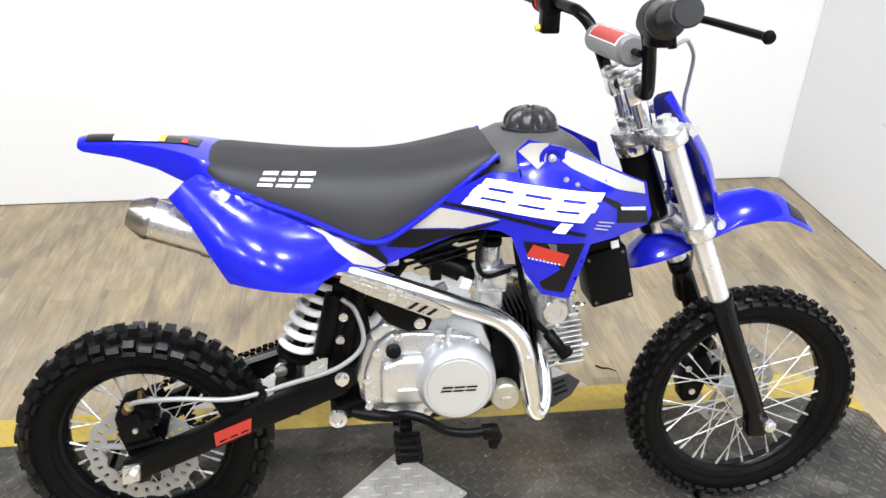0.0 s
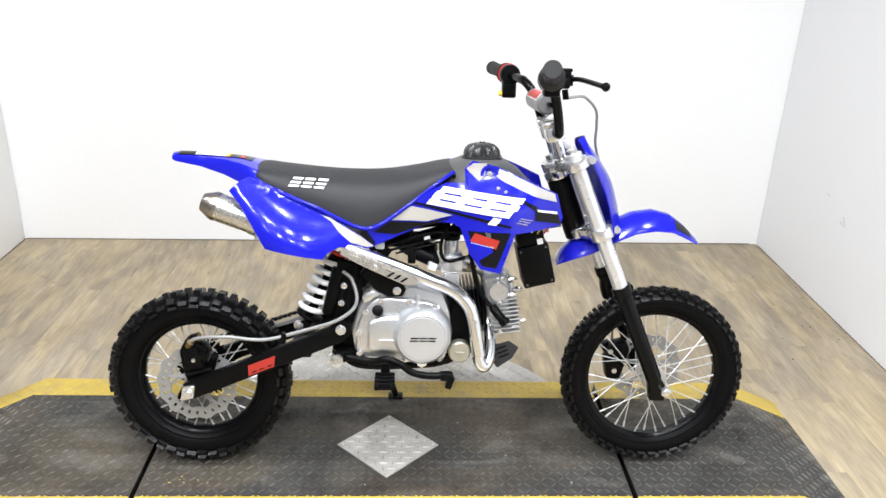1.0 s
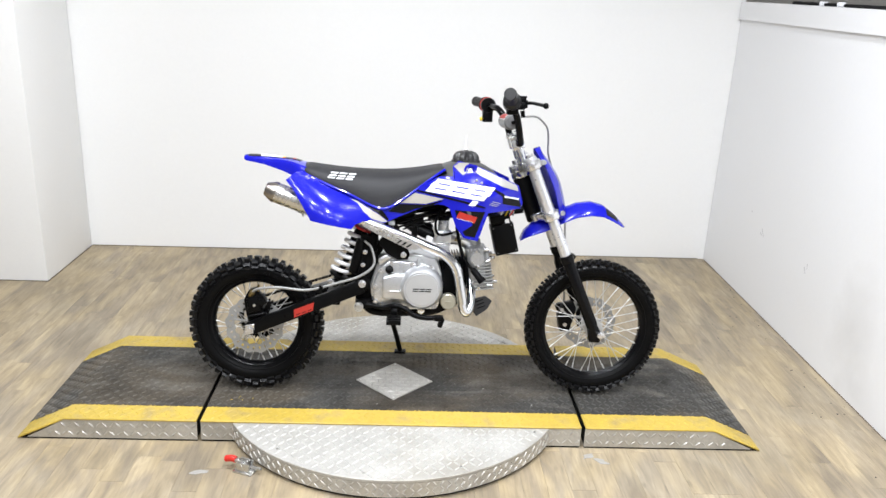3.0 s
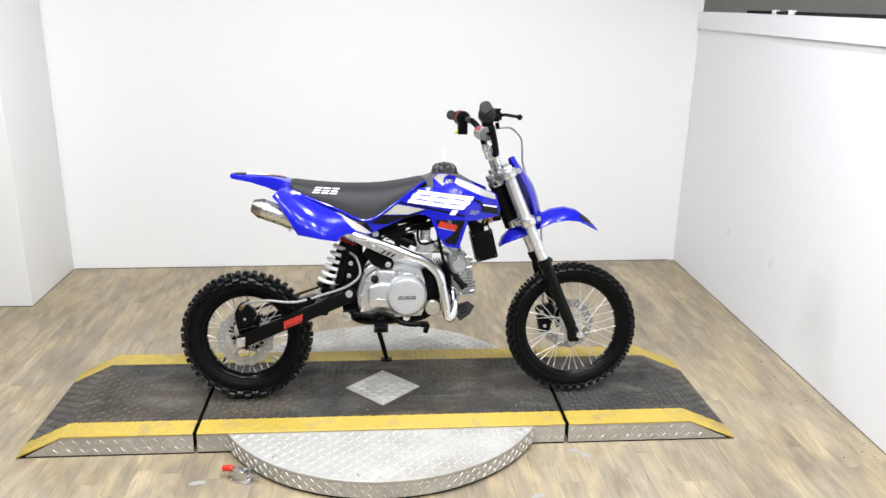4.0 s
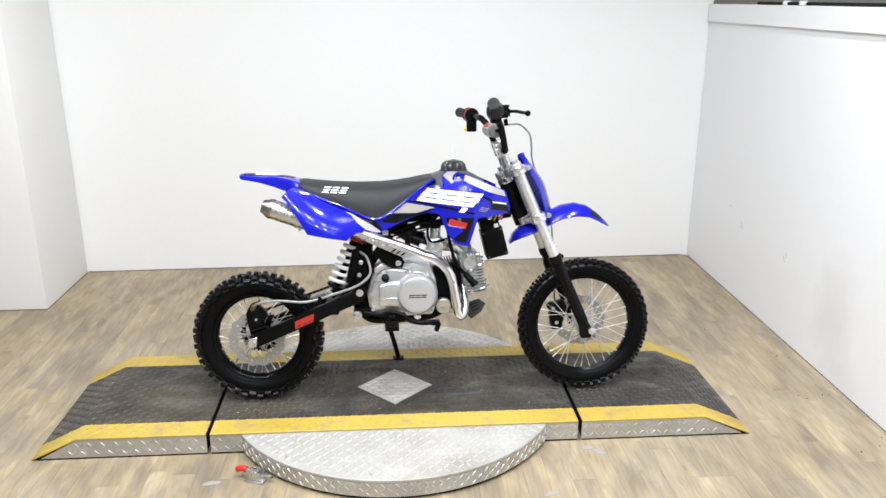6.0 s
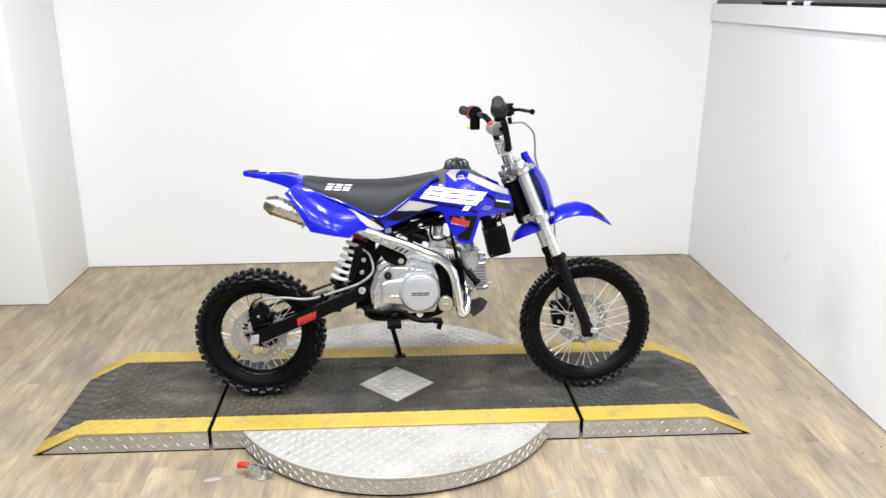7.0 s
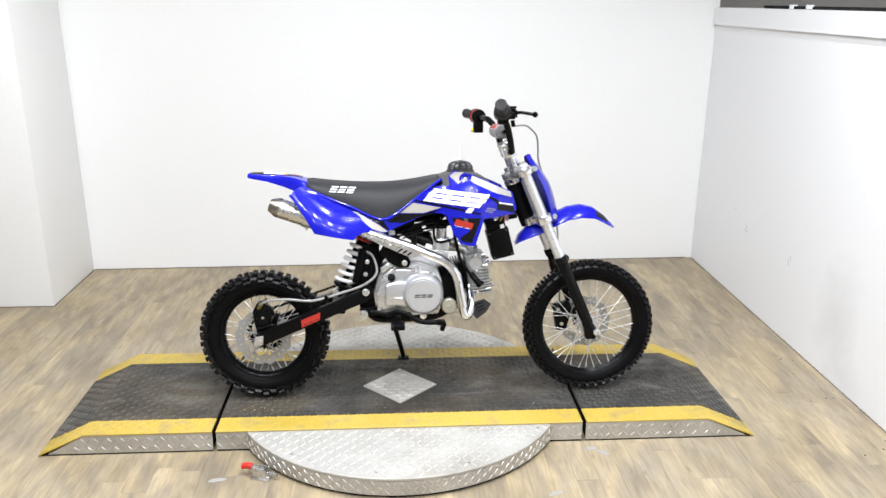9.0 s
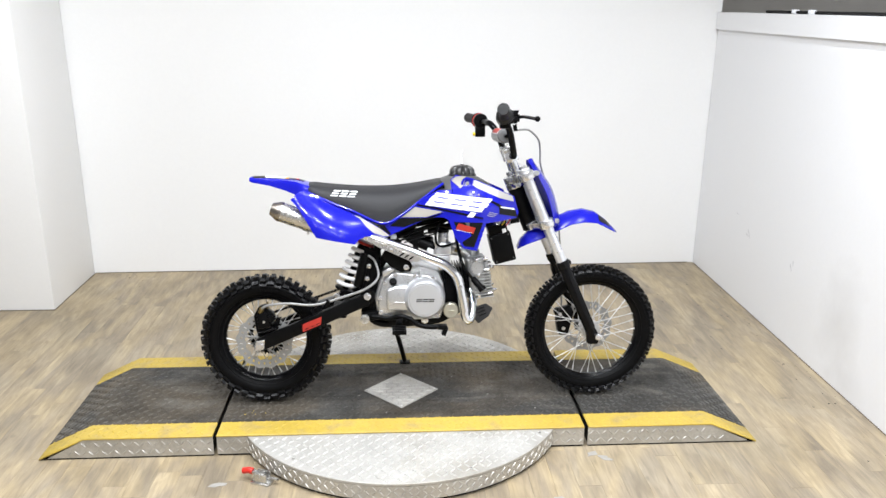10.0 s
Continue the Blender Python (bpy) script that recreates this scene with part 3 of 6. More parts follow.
DISC_R, DISC_TOP, DISC_Y = 0.606, 0.0728, 0.010
disc = thing("turntable", "round aluminium tread-plate turntable under the stand", "turntable")
part("top_plate", lathe([(0, 0.062), (DISC_R - 0.002, 0.062), (DISC_R, 0.064), (DISC_R, DISC_TOP - 0.0015), (DISC_R - 0.0015, DISC_TOP), (0, DISC_TOP)], (0, DISC_Y, 0), UP, 128), M["tread"], disc)
part("rim", lathe([(DISC_R - 0.006, 0.012), (DISC_R - 0.001, 0.012), (DISC_R - 0.001, 0.0615), (DISC_R - 0.006, 0.0615)], (0, DISC_Y, 0), UP, 128, True), M["rim_plate"], disc, "upright aluminium tread-plate rim")
part("base_ring", lathe([(0.1, 0.0), (DISC_R - 0.010, 0.0), (DISC_R - 0.010, 0.0605), (0.1, 0.0605)], (0, DISC_Y, 0), UP, 96, True), M["dark"], disc, "black base under the turntable")
top_tread = part("top_tread", lugs([((x, y + DISC_Y, DISC_TOP), UP, ALONG, f) for x, y, f in grid(-0.60, 0.60, -0.60, 0.60, 0.024) if x * x + y * y < 0.592 ** 2 and not FRONT - 0.004 < y + DISC_Y < BACK + 0.004], 0.0150, 0.0031), M["disc_lug"], disc)
rim_cells = []
for i in range(168):
    a = 2 * math.pi * i / 168
    for j, z in enumerate((0.021, 0.037, 0.053)):
        n = Vector((math.cos(a), math.sin(a), 0))
        rim_cells.append((n * (DISC_R - 0.001) + Vector((0, DISC_Y, z)), n, (-n.y, n.x, 0), (i + j) % 2))
tagged(part("rim_tread", lugs(rim_cells, 0.0118, 0.0026), M["dull_lug"], disc), kind="stuff")
tagged(top_tread, kind="stuff")
tagged(plate_tread, kind="stuff")
for a in (200, 232, 262, 292, 325, 60, 95, 130):
    q = Vector((math.cos(radians(a)) * 0.575, math.sin(radians(a)) * 0.575 + DISC_Y, DISC_TOP))
    part("screw", rod(q, q + Vector((0, 0, 0.002)), 0.0045, 10), M["steel"], disc)

# toggle clamp that locks the turntable
clamp = thing("toggle_clamp", "small steel toggle clamp with a red handle by the turntable", "clamp", m=pose(-0.455, -0.454, 0.0, 0, 0, -20))
part("base_plate", box(-0.03, 0.035, -0.022, 0.022, 0.0, 0.006, 0.001), M["steel"], clamp)
part("bracket", merge(box(-0.02, 0.025, -0.017, -0.012, 0.006, 0.036, 0.001), box(-0.02, 0.025, 0.012, 0.017, 0.006, 0.036, 0.001), rod((0.0, -0.02, 0.026), (0.0, 0.02, 0.026), 0.004, 10)), M["steel"], clamp)
part("arm", beam((0.01, 0, 0.028), (-0.035, 0, 0.035), 0.016, 0.008, 0.002), M["steel"], clamp)
part("handle", tube([(-0.03, 0, 0.034), (-0.045, 0, 0.035), (-0.064, 0, 0.029)], 0.0105, 12), M["red_plastic"], clamp, "red plastic grip")
part("spindle", rod((0.028, 0, 0.02), (0.06, 0, 0.02), 0.005, 10), M["steel"], clamp)

for i, (sx, sy, a) in enumerate(((-0.594, -0.464, 12), (0.655, -0.342, 30), (0.690, -0.368, -30), (0.485, -0.592, 20))):
    rnd = random.Random(i)
    pts = [(math.cos(b) * 0.028 * rnd.uniform(0.5, 1.2), math.sin(b) * 0.014 * rnd.uniform(0.5, 1.2)) for b in (2 * math.pi * j / 9 for j in range(9))]
    ob = solo("tape_scrap", loft([[(x, y, z) for x, y in pts] for z in (0.0002, 0.0009)]), M["scrap"], "scrap of grey tape stuck to the floor", "tape scrap")
    ob.matrix_basis = pose(sx, sy, 0, 0, 0, a)

sliver = solo("rubber_sliver", tube([(-0.030, 0.006, 0.003), (-0.012, -0.002, 0.004), (0.008, 0.001, 0.003), (0.030, -0.008, 0.0035)], 0.0028, 8, 6, 0.0012), M["dark"], "thin dark sliver of rubber lying on the floor", "debris")
sliver.matrix_basis = pose(0.615, 0.490, 0, 0, 0, -18)

# scuffs on the partition
for y0, z0, w, h, a in ((1.020, 0.384, 0.022, 0.0035, 50), (1.035, 0.372, 0.014, 0.003, 20), (0.563, 0.358, 0.016, 0.0035, 60), (0.548, 0.380, 0.012, 0.003, 80), (1.175, 0.447, 0.010, 0.0025, 10)):
    ob = part("scuff", box(-0.0006, 0.0006, -w, w, -h, h), M["scuff"], bpy.data.objects["wall_east"], "faint grey scuff on the paint")
    ob.matrix_basis = pose(1.7604 + (y0 - 0.566) * 0.01528, y0, z0, a, 0, 0)


# ---- dirt bike ----
LEAN_DEG = 8.0
bike = thing("dirt_bike", "blue and black youth dirt bike leaning on its side stand", "dirt bike", m=pose(0, -0.045, TOP + 0.002, -LEAN_DEG, 0, 0))
Y_AXIS = (0, -1, 0)


def wheel(name, x, radius, width, rim_in, bead, flange, rows, knobs, label):
    """A spoked wheel; its parts are placed round the axle."""
    z = radius
    hub = part(name, lathe([(0, -0.05), (0.011, -0.05), (0.011, -0.036), (flange - 0.002, -0.034), (flange, -0.032), (flange, -0.030), (0.019, -0.025), (0.016, 0), (0.019, 0.025), (flange, 0.030), (flange, 0.032), (flange - 0.002, 0.034), (0.011, 0.036), (0.011, 0.05), (0, 0.05)], (0, 0, 0), Y_AXIS, 32), M["head"], bike, label)
    hub.location = (x, 0, z)
    carcass = radius - 0.011
    w = width / 2
    h = carcass - bead
    prof = [(bead - 0.004, -w * 0.45), (bead + h * 0.14, -w * 0.72), (bead + h * 0.40, -w), (bead + h * 0.66, -w * 0.97), (bead + h * 0.86, -w * 0.78), (bead + h * 0.97, -w * 0.42), (carcass, 0)]
    prof = prof + [(r, -y) for r, y in prof[-2::-1]]
    part("tyre", lathe(prof + [(bead - 0.004, 0)], (0, 0, 0), Y_AXIS, 72, True), M["rubber"], hub, "knobbly black off-road tyre", 50)
    for rr, hh in ((bead + h * 0.20, 0.0012), (bead + h * 0.58, 0.0010)):
        y_side = between([(bead, -w * 0.5), (bead + h * 0.14, -w * 0.72), (bead + h * 0.40, -w), (bead + h * 0.66, -w * 0.97)], rr)
        part("sidewall_rib", lathe([(rr - 0.0015, y_side + 0.002), (rr - 0.001, y_side - hh), (rr + 0.001, y_side - hh), (rr + 0.0015, y_side + 0.002)], (0, 0, 0), (0, 1, 0), 72, True), M["rubber"], hub)
    for k in range(11):
        a0 = radians(62 + k * 3.1)
        r0, r1 = bead + h * 0.36, bead + h * 0.50
        quad = [(r0 * math.cos(a0), r0 * math.sin(a0)), (r0 * math.cos(a0 + 0.036), r0 * math.sin(a0 + 0.036)), (r1 * math.cos(a0 + 0.036), r1 * math.sin(a0 + 0.036)), (r1 * math.cos(a0), r1 * math.sin(a0))]
        if k not in (3, 7):
            part("sidewall_mark", slab(quad, -w - 0.0008, -w + 0.003), M["rubber"], hub)
    pitch = 2 * math.pi / knobs
    rnd, hairs = random.Random(knobs), bmesh.new()
    for yy, ww, shift, length, height, sink, tilt in rows:
        base_r = bead + h * sink
        ln, hh, b0 = pitch * carcass * length, height, ww * w
        b1, top = b0 * 0.84, 0.86
        m = Matrix.Translation((0, yy * w, base_r)) @ Matrix.Rotation(radians(-tilt if yy > 0 else tilt), 4, "X")
        bm = bmesh.new()
        vs = [bm.verts.new(m @ Vector(v)) for v in ((-ln, -b0, -0.006), (ln, -b0, -0.006), (ln, b0, -0.006), (-ln, b0, -0.006), (-ln * top, -b1, hh), (ln * top, -b1, hh), (ln * top, b1, hh), (-ln * top, b1, hh))]
        for f in ((4, 5, 6, 7), (0, 1, 5, 4), (1, 2, 6, 5), (2, 3, 7, 6), (3, 0, 4, 7)):
            bm.faces.new([vs[q] for q in f])
        knob_mesh = finish(soften(bm, 0.0010, 1), M["knob"], 30)
        for i in range(knobs):
            knob = new("tread_knob", knob_mesh)
            knob.parent = hub
            turn = Matrix.Rotation((i + shift) * pitch, 4, "Y")
            knob.matrix_basis = turn
            for _ in range(2):
                foot = turn @ m @ Vector((rnd.uniform(-ln, ln) * 0.7, rnd.uniform(-b1, b1) * 0.7, hh - 0.001))
                tip = foot + (turn @ m).to_3x3() @ Vector((rnd.uniform(-0.003, 0.003), rnd.uniform(-0.003, 0.003), rnd.uniform(0.003, 0.008)))
                ring = [hairs.verts.new(foot + Vector(o)) for o in ((0.0006, 0, 0), (-0.0003, 0.0005, 0.0002), (-0.0003, -0.0005, 0.0002))] + [hairs.verts.new(tip)]
                for q in range(3):
                    hairs.faces.new((ring[q], ring[(q + 1) % 3], ring[3]))
    tagged(part("moulding_hairs", hairs, M["knob"], hub, "fine rubber moulding hairs of a new tyre"), kind="stuff")
    part("rim", lathe([(rim_in, -0.008), (rim_in + 0.004, -w * 0.42), (bead + 0.001, -w * 0.56), (bead + 0.006, -w * 0.60), (bead + 0.006, -w * 0.52), (bead - 0.004, -w * 0.44), (bead - 0.004, w * 0.44), (bead + 0.006, w * 0.52), (bead + 0.006, w * 0.60), (bead + 0.001, w * 0.56), (rim_in + 0.004, w * 0.42), (rim_in, 0.008)], (0, 0, 0), Y_AXIS, 72, True), M["black_paint"], hub, "gloss black rim")
    count = 36
    kinds = []
    for side in (1, -1):
        for lean_dir in (1, -1):
            p = Vector((lean_dir * (flange - 0.004) * math.sin(1.25), side * 0.031, (flange - 0.004) * math.cos(1.25)))
            q = Vector((0, side * 0.006, rim_in))
            d = (q - p).normalized()
            sp = merge(rod(p, q, 0.0014, 6), rod(q - d * 0.016, q + d * 0.003, 0.0027, 6))
            kinds.append(finish(sp, M["spoke"]))
    for i in range(count):
        spoke = new("spoke", kinds[(i % 2) * 2 + (i // 2) % 2])
        spoke.parent = hub
        spoke.matrix_basis = Matrix.Rotation(2 * math.pi * i / count, 4, "Y")
    return hub


def brake_disc(name, r_out, r_in, y, parent, holes, label):
    """A drilled steel disc with a waved edge and spider arms."""
    bm, n = bmesh.new(), holes * 6
    rad = [r_in, r_in + (r_out - r_in) * 0.34, r_in + (r_out - r_in) * 0.66, r_out]
    for yy in (y - 0.0018, y + 0.0018):
        ring = [[bm.verts.new(((r + (0.003 * math.sin(2 * math.pi * i / n * holes * 0.5) if k in (0, 3) else 0)) * math.cos(2 * math.pi * i / n), yy, (r + (0.003 * math.sin(2 * math.pi * i / n * holes * 0.5) if k in (0, 3) else 0)) * math.sin(2 * math.pi * i / n))) for i in range(n)] for k, r in enumerate(rad)]
        for k in range(3):
            for i in range(n):
                if k == 1 and i % 6 in (1, 2):
                    continue
                bm.faces.new((ring[k][i], ring[k][(i + 1) % n], ring[k + 1][(i + 1) % n], ring[k + 1][i]))
    edges = [e for e in bm.edges if e.is_boundary]
    bmesh.ops.bridge_loops(bm, edges=[e for e in edges if abs(math.hypot(e.verts[0].co.x, e.verts[0].co.z) - r_out) < 0.0045])
    arms = []
    for i in range(5):
        a = 2 * math.pi * i / 5
        arms.append(beam((0.024 * math.cos(a), y, 0.024 * math.sin(a)), ((r_in + 0.004) * math.cos(a + 0.35), y, (r_in + 0.004) * math.sin(a + 0.35)), 0.0034, 0.014, 0.0, (0, 1, 0)))
    return part(name, merge(bm, *arms), M["disc"], parent, label)


FX, FR, RX, RR = 0.703, 0.2455, -0.487, 0.2335
# tread rows: place across, half-width, shift round, half-length, height, seat on the carcass, tilt
FRONT_ROWS = [(0.0, 0.20, 0.0, 0.20, 0.0105, 1.0, 0)]
REAR_ROWS = [(0.0, 0.26, 0.0, 0.155, 0.0125, 1.0, 0)]
for s in (-1, 1):
    FRONT_ROWS += [(s * 0.42, 0.15, 0.5, 0.20, 0.0105, 0.975, 14), (s * 0.74, 0.13, 0.0, 0.21, 0.0095, 0.885, 36), (s * 0.93, 0.13, 0.5, 0.36, 0.0060, 0.745, 60)]
    REAR_ROWS += [(s * 0.48, 0.20, 0.5, 0.155, 0.0125, 0.965, 14), (s * 0.82, 0.19, 0.0, 0.19, 0.0115, 0.860, 40), (s * 0.90, 0.15, 0.5, 0.22, 0.0090, 0.780, 52), (s * 0.985, 0.11, 0.0, 0.23, 0.0060, 0.690, 66)]
front = wheel("front_wheel", FX, FR, 0.062, 0.170, 0.181, 0.033, FRONT_ROWS, 46, "spoked front wheel with a black rim")
rear = wheel("rear_wheel", RX, RR, 0.086, 0.143, 0.155, 0.034, REAR_ROWS, 24, "spoked rear wheel with a black rim")
brake_disc("brake_disc", 0.095, 0.066, 0.046, front, 24, "drilled steel front brake disc")
brake_disc("brake_disc", 0.099, 0.068, -0.052, rear, 26, "drilled steel rear brake disc")
teeth = 37
bm, rings = bmesh.new(), []
for yy in (0.048, 0.052):
    rings.append([[bm.verts.new((r * math.cos(math.pi * i / teeth), yy, r * math.sin(math.pi * i / teeth))) for i in range(2 * teeth) for r in ((0.080 if i % 2 else 0.070) if outer else 0.058,)] for outer in (1, 0)])
for i in range(2 * teeth):
    j = (i + 1) % (2 * teeth)
    (o0, i0), (o1, i1) = rings
    for quad in ((o0[i], o0[j], i0[j], i0[i]), (o1[j], o1[i], i1[i], i1[j]), (o0[j], o0[i], o1[i], o1[j]), (i0[i], i0[j], i1[j], i1[i])):
        bm.faces.new(quad)
arms = [beam((0.024 * math.cos(a), 0.050, 0.024 * math.sin(a)), (0.060 * math.cos(a), 0.050, 0.060 * math.sin(a)), 0.004, 0.020, 0.001, (0, 1, 0)) for a in (0.3, 1.87, 3.44, 5.01)]
bolts = [rod((0.046 * math.cos(a), 0.044, 0.046 * math.sin(a)), (0.046 * math.cos(a), 0.056, 0.046 * math.sin(a)), 0.006, 8) for a in (0.3, 1.87, 3.44, 5.01)]
part("sprocket", merge(bm, *arms, *bolts), M["black_satin"], rear, "black toothed rear sprocket")

# swingarm, axle and chain
arm = part("swingarm", merge(
    beam((RX - 0.012, -0.103, RR + 0.001), (-0.115, -0.103, 0.396), 0.026, 0.046, 0.005),
    beam((RX - 0.012, 0.090, RR - 0.002), (-0.115, 0.090, 0.393), 0.026, 0.046, 0.005),
    beam((-0.215, -0.103, 0.345), (-0.215, 0.090, 0.345), 0.05, 0.04, 0.006),
    rod((-0.116, -0.112, 0.404), (-0.116, 0.105, 0.404), 0.026, 24, bevel=0.002)), M["black_satin"], bike, "satin black box-section swingarm")
part("pivot_bolt", merge(rod((-0.116, -0.112, 0.406), (-0.116, -0.120, 0.406), 0.0135, 24, bevel=0.003), rod((-0.116, -0.122, 0.406), (-0.116, -0.128, 0.406), 0.010, 6)), M["alloy"], arm, "bright pivot bolt")
part("axle_block", soften(slab([(RX - 0.024, RR - 0.018), (RX + 0.010, RR - 0.010), (RX + 0.012, RR + 0.024), (RX - 0.018, RR + 0.020)], -0.124, -0.114), 0.002, 1), M["alloy"], arm, "bright axle adjuster block")
part("axle", merge(rod((RX, -0.118, RR), (RX, 0.112, RR), 0.007, 16), rod((RX - 0.004, -0.124, RR + 0.003), (RX - 0.004, -0.133, RR + 0.003), 0.010, 6)), M["alloy"], arm)
ARM_P, ARM_Q = Vector((RX - 0.012, -0.1165, RR - 0.002)), Vector((-0.115, -0.1165, 0.393))
ARM_U = (ARM_Q - ARM_P).normalized()
ARM_V = Vector((-ARM_U.z, 0, ARM_U.x))


def plate_on(origin, u, v, n, quad, thick=0.0008):
    """A thin label whose corners are given along u and v on a plane with normal n."""
    pts = [origin + u * a + v * b for a, b in quad]
    return loft([[p + n * 0.0003 for p in pts], [p + n * (0.0003 + thick) for p in pts]])


OUT = Vector((0, -1, 0))
part("arm_label", plate_on(ARM_P, ARM_U, ARM_V, OUT, ((0.164, -0.014), (0.232, -0.014), (0.246, 0.011), (0.174, 0.012))), M["red_print"], arm, "red printed label")
for k in range(3):
    part("label_bar", plate_on(ARM_P + OUT * 0.001, ARM_U, ARM_V, OUT, ((0.174 + k * 0.021, -0.009), (0.188 + k * 0.021, -0.009), (0.189 + k * 0.021, -0.0068), (0.175 + k * 0.021, -0.0068))), M["black_print"], arm)
chain_bits = []
for run in (((RX, RR + 0.074), (-0.04, 0.462)), ((RX, RR - 0.074), (-0.345, 0.262), (-0.255, 0.335), (-0.06, 0.385))):
    for (x0, z0), (x1, z1) in zip(run, run[1:]):
        p, q = Vector((x0, 0.05, z0)), Vector((x1, 0.05, z1))
        links = max(4, int((q - p).length / 0.0127))
        for i in range(links):
            c, d = p.lerp(q, (i + 0.1) / links), p.lerp(q, (i + 0.9) / links)
            o = Vector((0, 0.004 if i % 2 else 0.0065, 0))
            chain_bits += [beam(c + o, d + o, 0.002, 0.0075), beam(c - o, d - o, 0.002, 0.0075)]
tagged(part("chain", merge(*chain_bits), M["black_satin"], bike, "dark roller chain"), kind="stuff")
part("chain_guard", merge(beam((-0.345, 0.058, 0.337), (-0.225, 0.058, 0.374), 0.004, 0.010, 0.001)), M["hose"], bike, "bright metal chain guard strip")

# rear brake
cal = part("rear_caliper", merge(
    soften(slab([(-0.516, 0.335), (-0.500, 0.366), (-0.472, 0.374), (-0.466, 0.354), (-0.450, 0.346), (-0.442, 0.324), (-0.458, 0.304), (-0.450, 0.278), (-0.462, 0.262), (-0.500, 0.252), (-0.510, 0.290)], -0.094, -0.050), 0.006, 2),
    soften(slab([(-0.505, 0.340), (-0.470, 0.352), (-0.455, 0.300), (-0.497, 0.290)], -0.104, -0.094), 0.004, 2),
    rod((-0.456, -0.080, 0.328), (-0.456, -0.104, 0.328), 0.011, 16, bevel=0.002)), M["black_satin"], bike, "black rear brake caliper")
part("caliper_bracket", soften(slab([(-0.500, 0.232), (-0.462, 0.240), (-0.438, 0.275), (-0.426, 0.318), (-0.438, 0.326), (-0.456, 0.290)], -0.066, -0.058), 0.002, 1), M["black_paint"], cal, "black caliper bracket")
part("slide_pin", merge(rod((-0.500, -0.096, 0.300), (-0.438, -0.096, 0.332), 0.0065, 12), rod((-0.500, -0.096, 0.275), (-0.440, -0.096, 0.290), 0.0055, 12)), M["black_paint"], cal)
part("bleed_nipple", merge(rod((-0.470, -0.085, 0.362), (-0.466, -0.088, 0.385), 0.004, 8), rod((-0.492, -0.092, 0.350), (-0.484, -0.100, 0.364), 0.009, 12)), M["brass"], cal, "dull brass bleed nipple")
part("bolt", rod((-0.455, -0.104, 0.272), (-0.455, -0.110, 0.272), 0.006, 6), M["steel"], cal)
part("bolt", rod((-0.478, -0.100, 0.318), (-0.478, -0.109, 0.318), 0.005, 6), M["steel"], cal)
part("rear_brake_hose", tube([(-0.490, -0.092, 0.352), (-0.470, -0.104, 0.374), (-0.396, -0.120, 0.386), (-0.300, -0.120, 0.380), (-0.203, -0.122, 0.406), (-0.121, -0.128, 0.436), (-0.078, -0.118, 0.474), (-0.088, -0.098, 0.526), (-0.112, -0.090, 0.548)], 0.0044, 10), M["hose"], bike, "pale grey brake hose along the swingarm")
part("hose_clip", rod((-0.262, -0.118, 0.372), (-0.250, -0.118, 0.396), 0.009, 12), M["black_satin"], bike)

# shock absorber
S0, S1 = Vector((-0.122, -0.032, 0.585)), Vector((-0.212, -0.032, 0.392))
shock = part("shock_absorber", merge(rod(S0, S1, 0.012, 18), rod(S0.lerp(S1, 0.02), S0.lerp(S1, 0.34), 0.021, 20), rod(S0.lerp(S1, 0.86), S0.lerp(S1, 0.90), 0.035, 24, bevel=0.002), rod(S1 + Vector((0, -0.024, 0)), S1 + Vector((0, 0.024, 0)), 0.015, 16)), M["black_satin"], bike, "black shock absorber")
sd = (S1 - S0).normalized()
su = sd.orthogonal().normalized()
sv = sd.cross(su)
coil = []
for i in range(111):
    a = 2 * math.pi * i / 17
    coil.append(S0.lerp(S1, 0.04 + 0.80 * i / 110) + (su * math.cos(a) + sv * math.sin(a)) * 0.0325)
part("spring", tube(coil, 0.0070, 10, smooth=False), M["spring"], shock, "white coil spring")
part("spring_seat", rod(S0.lerp(S1, 0.0), S0.lerp(S1, 0.035), 0.034, 24, bevel=0.002), M["red_plastic"], shock)
part("reservoir", merge(rod((-0.122, -0.072, 0.552), (-0.150, -0.072, 0.432), 0.017, 20, bevel=0.004)), M["black_satin"], shock, "black reservoir cylinder")
part("shock_bolt", merge(rod((-0.226, -0.050, 0.395), (-0.226, -0.062, 0.395), 0.012, 18, bevel=0.002)), M["alloy"], shock)

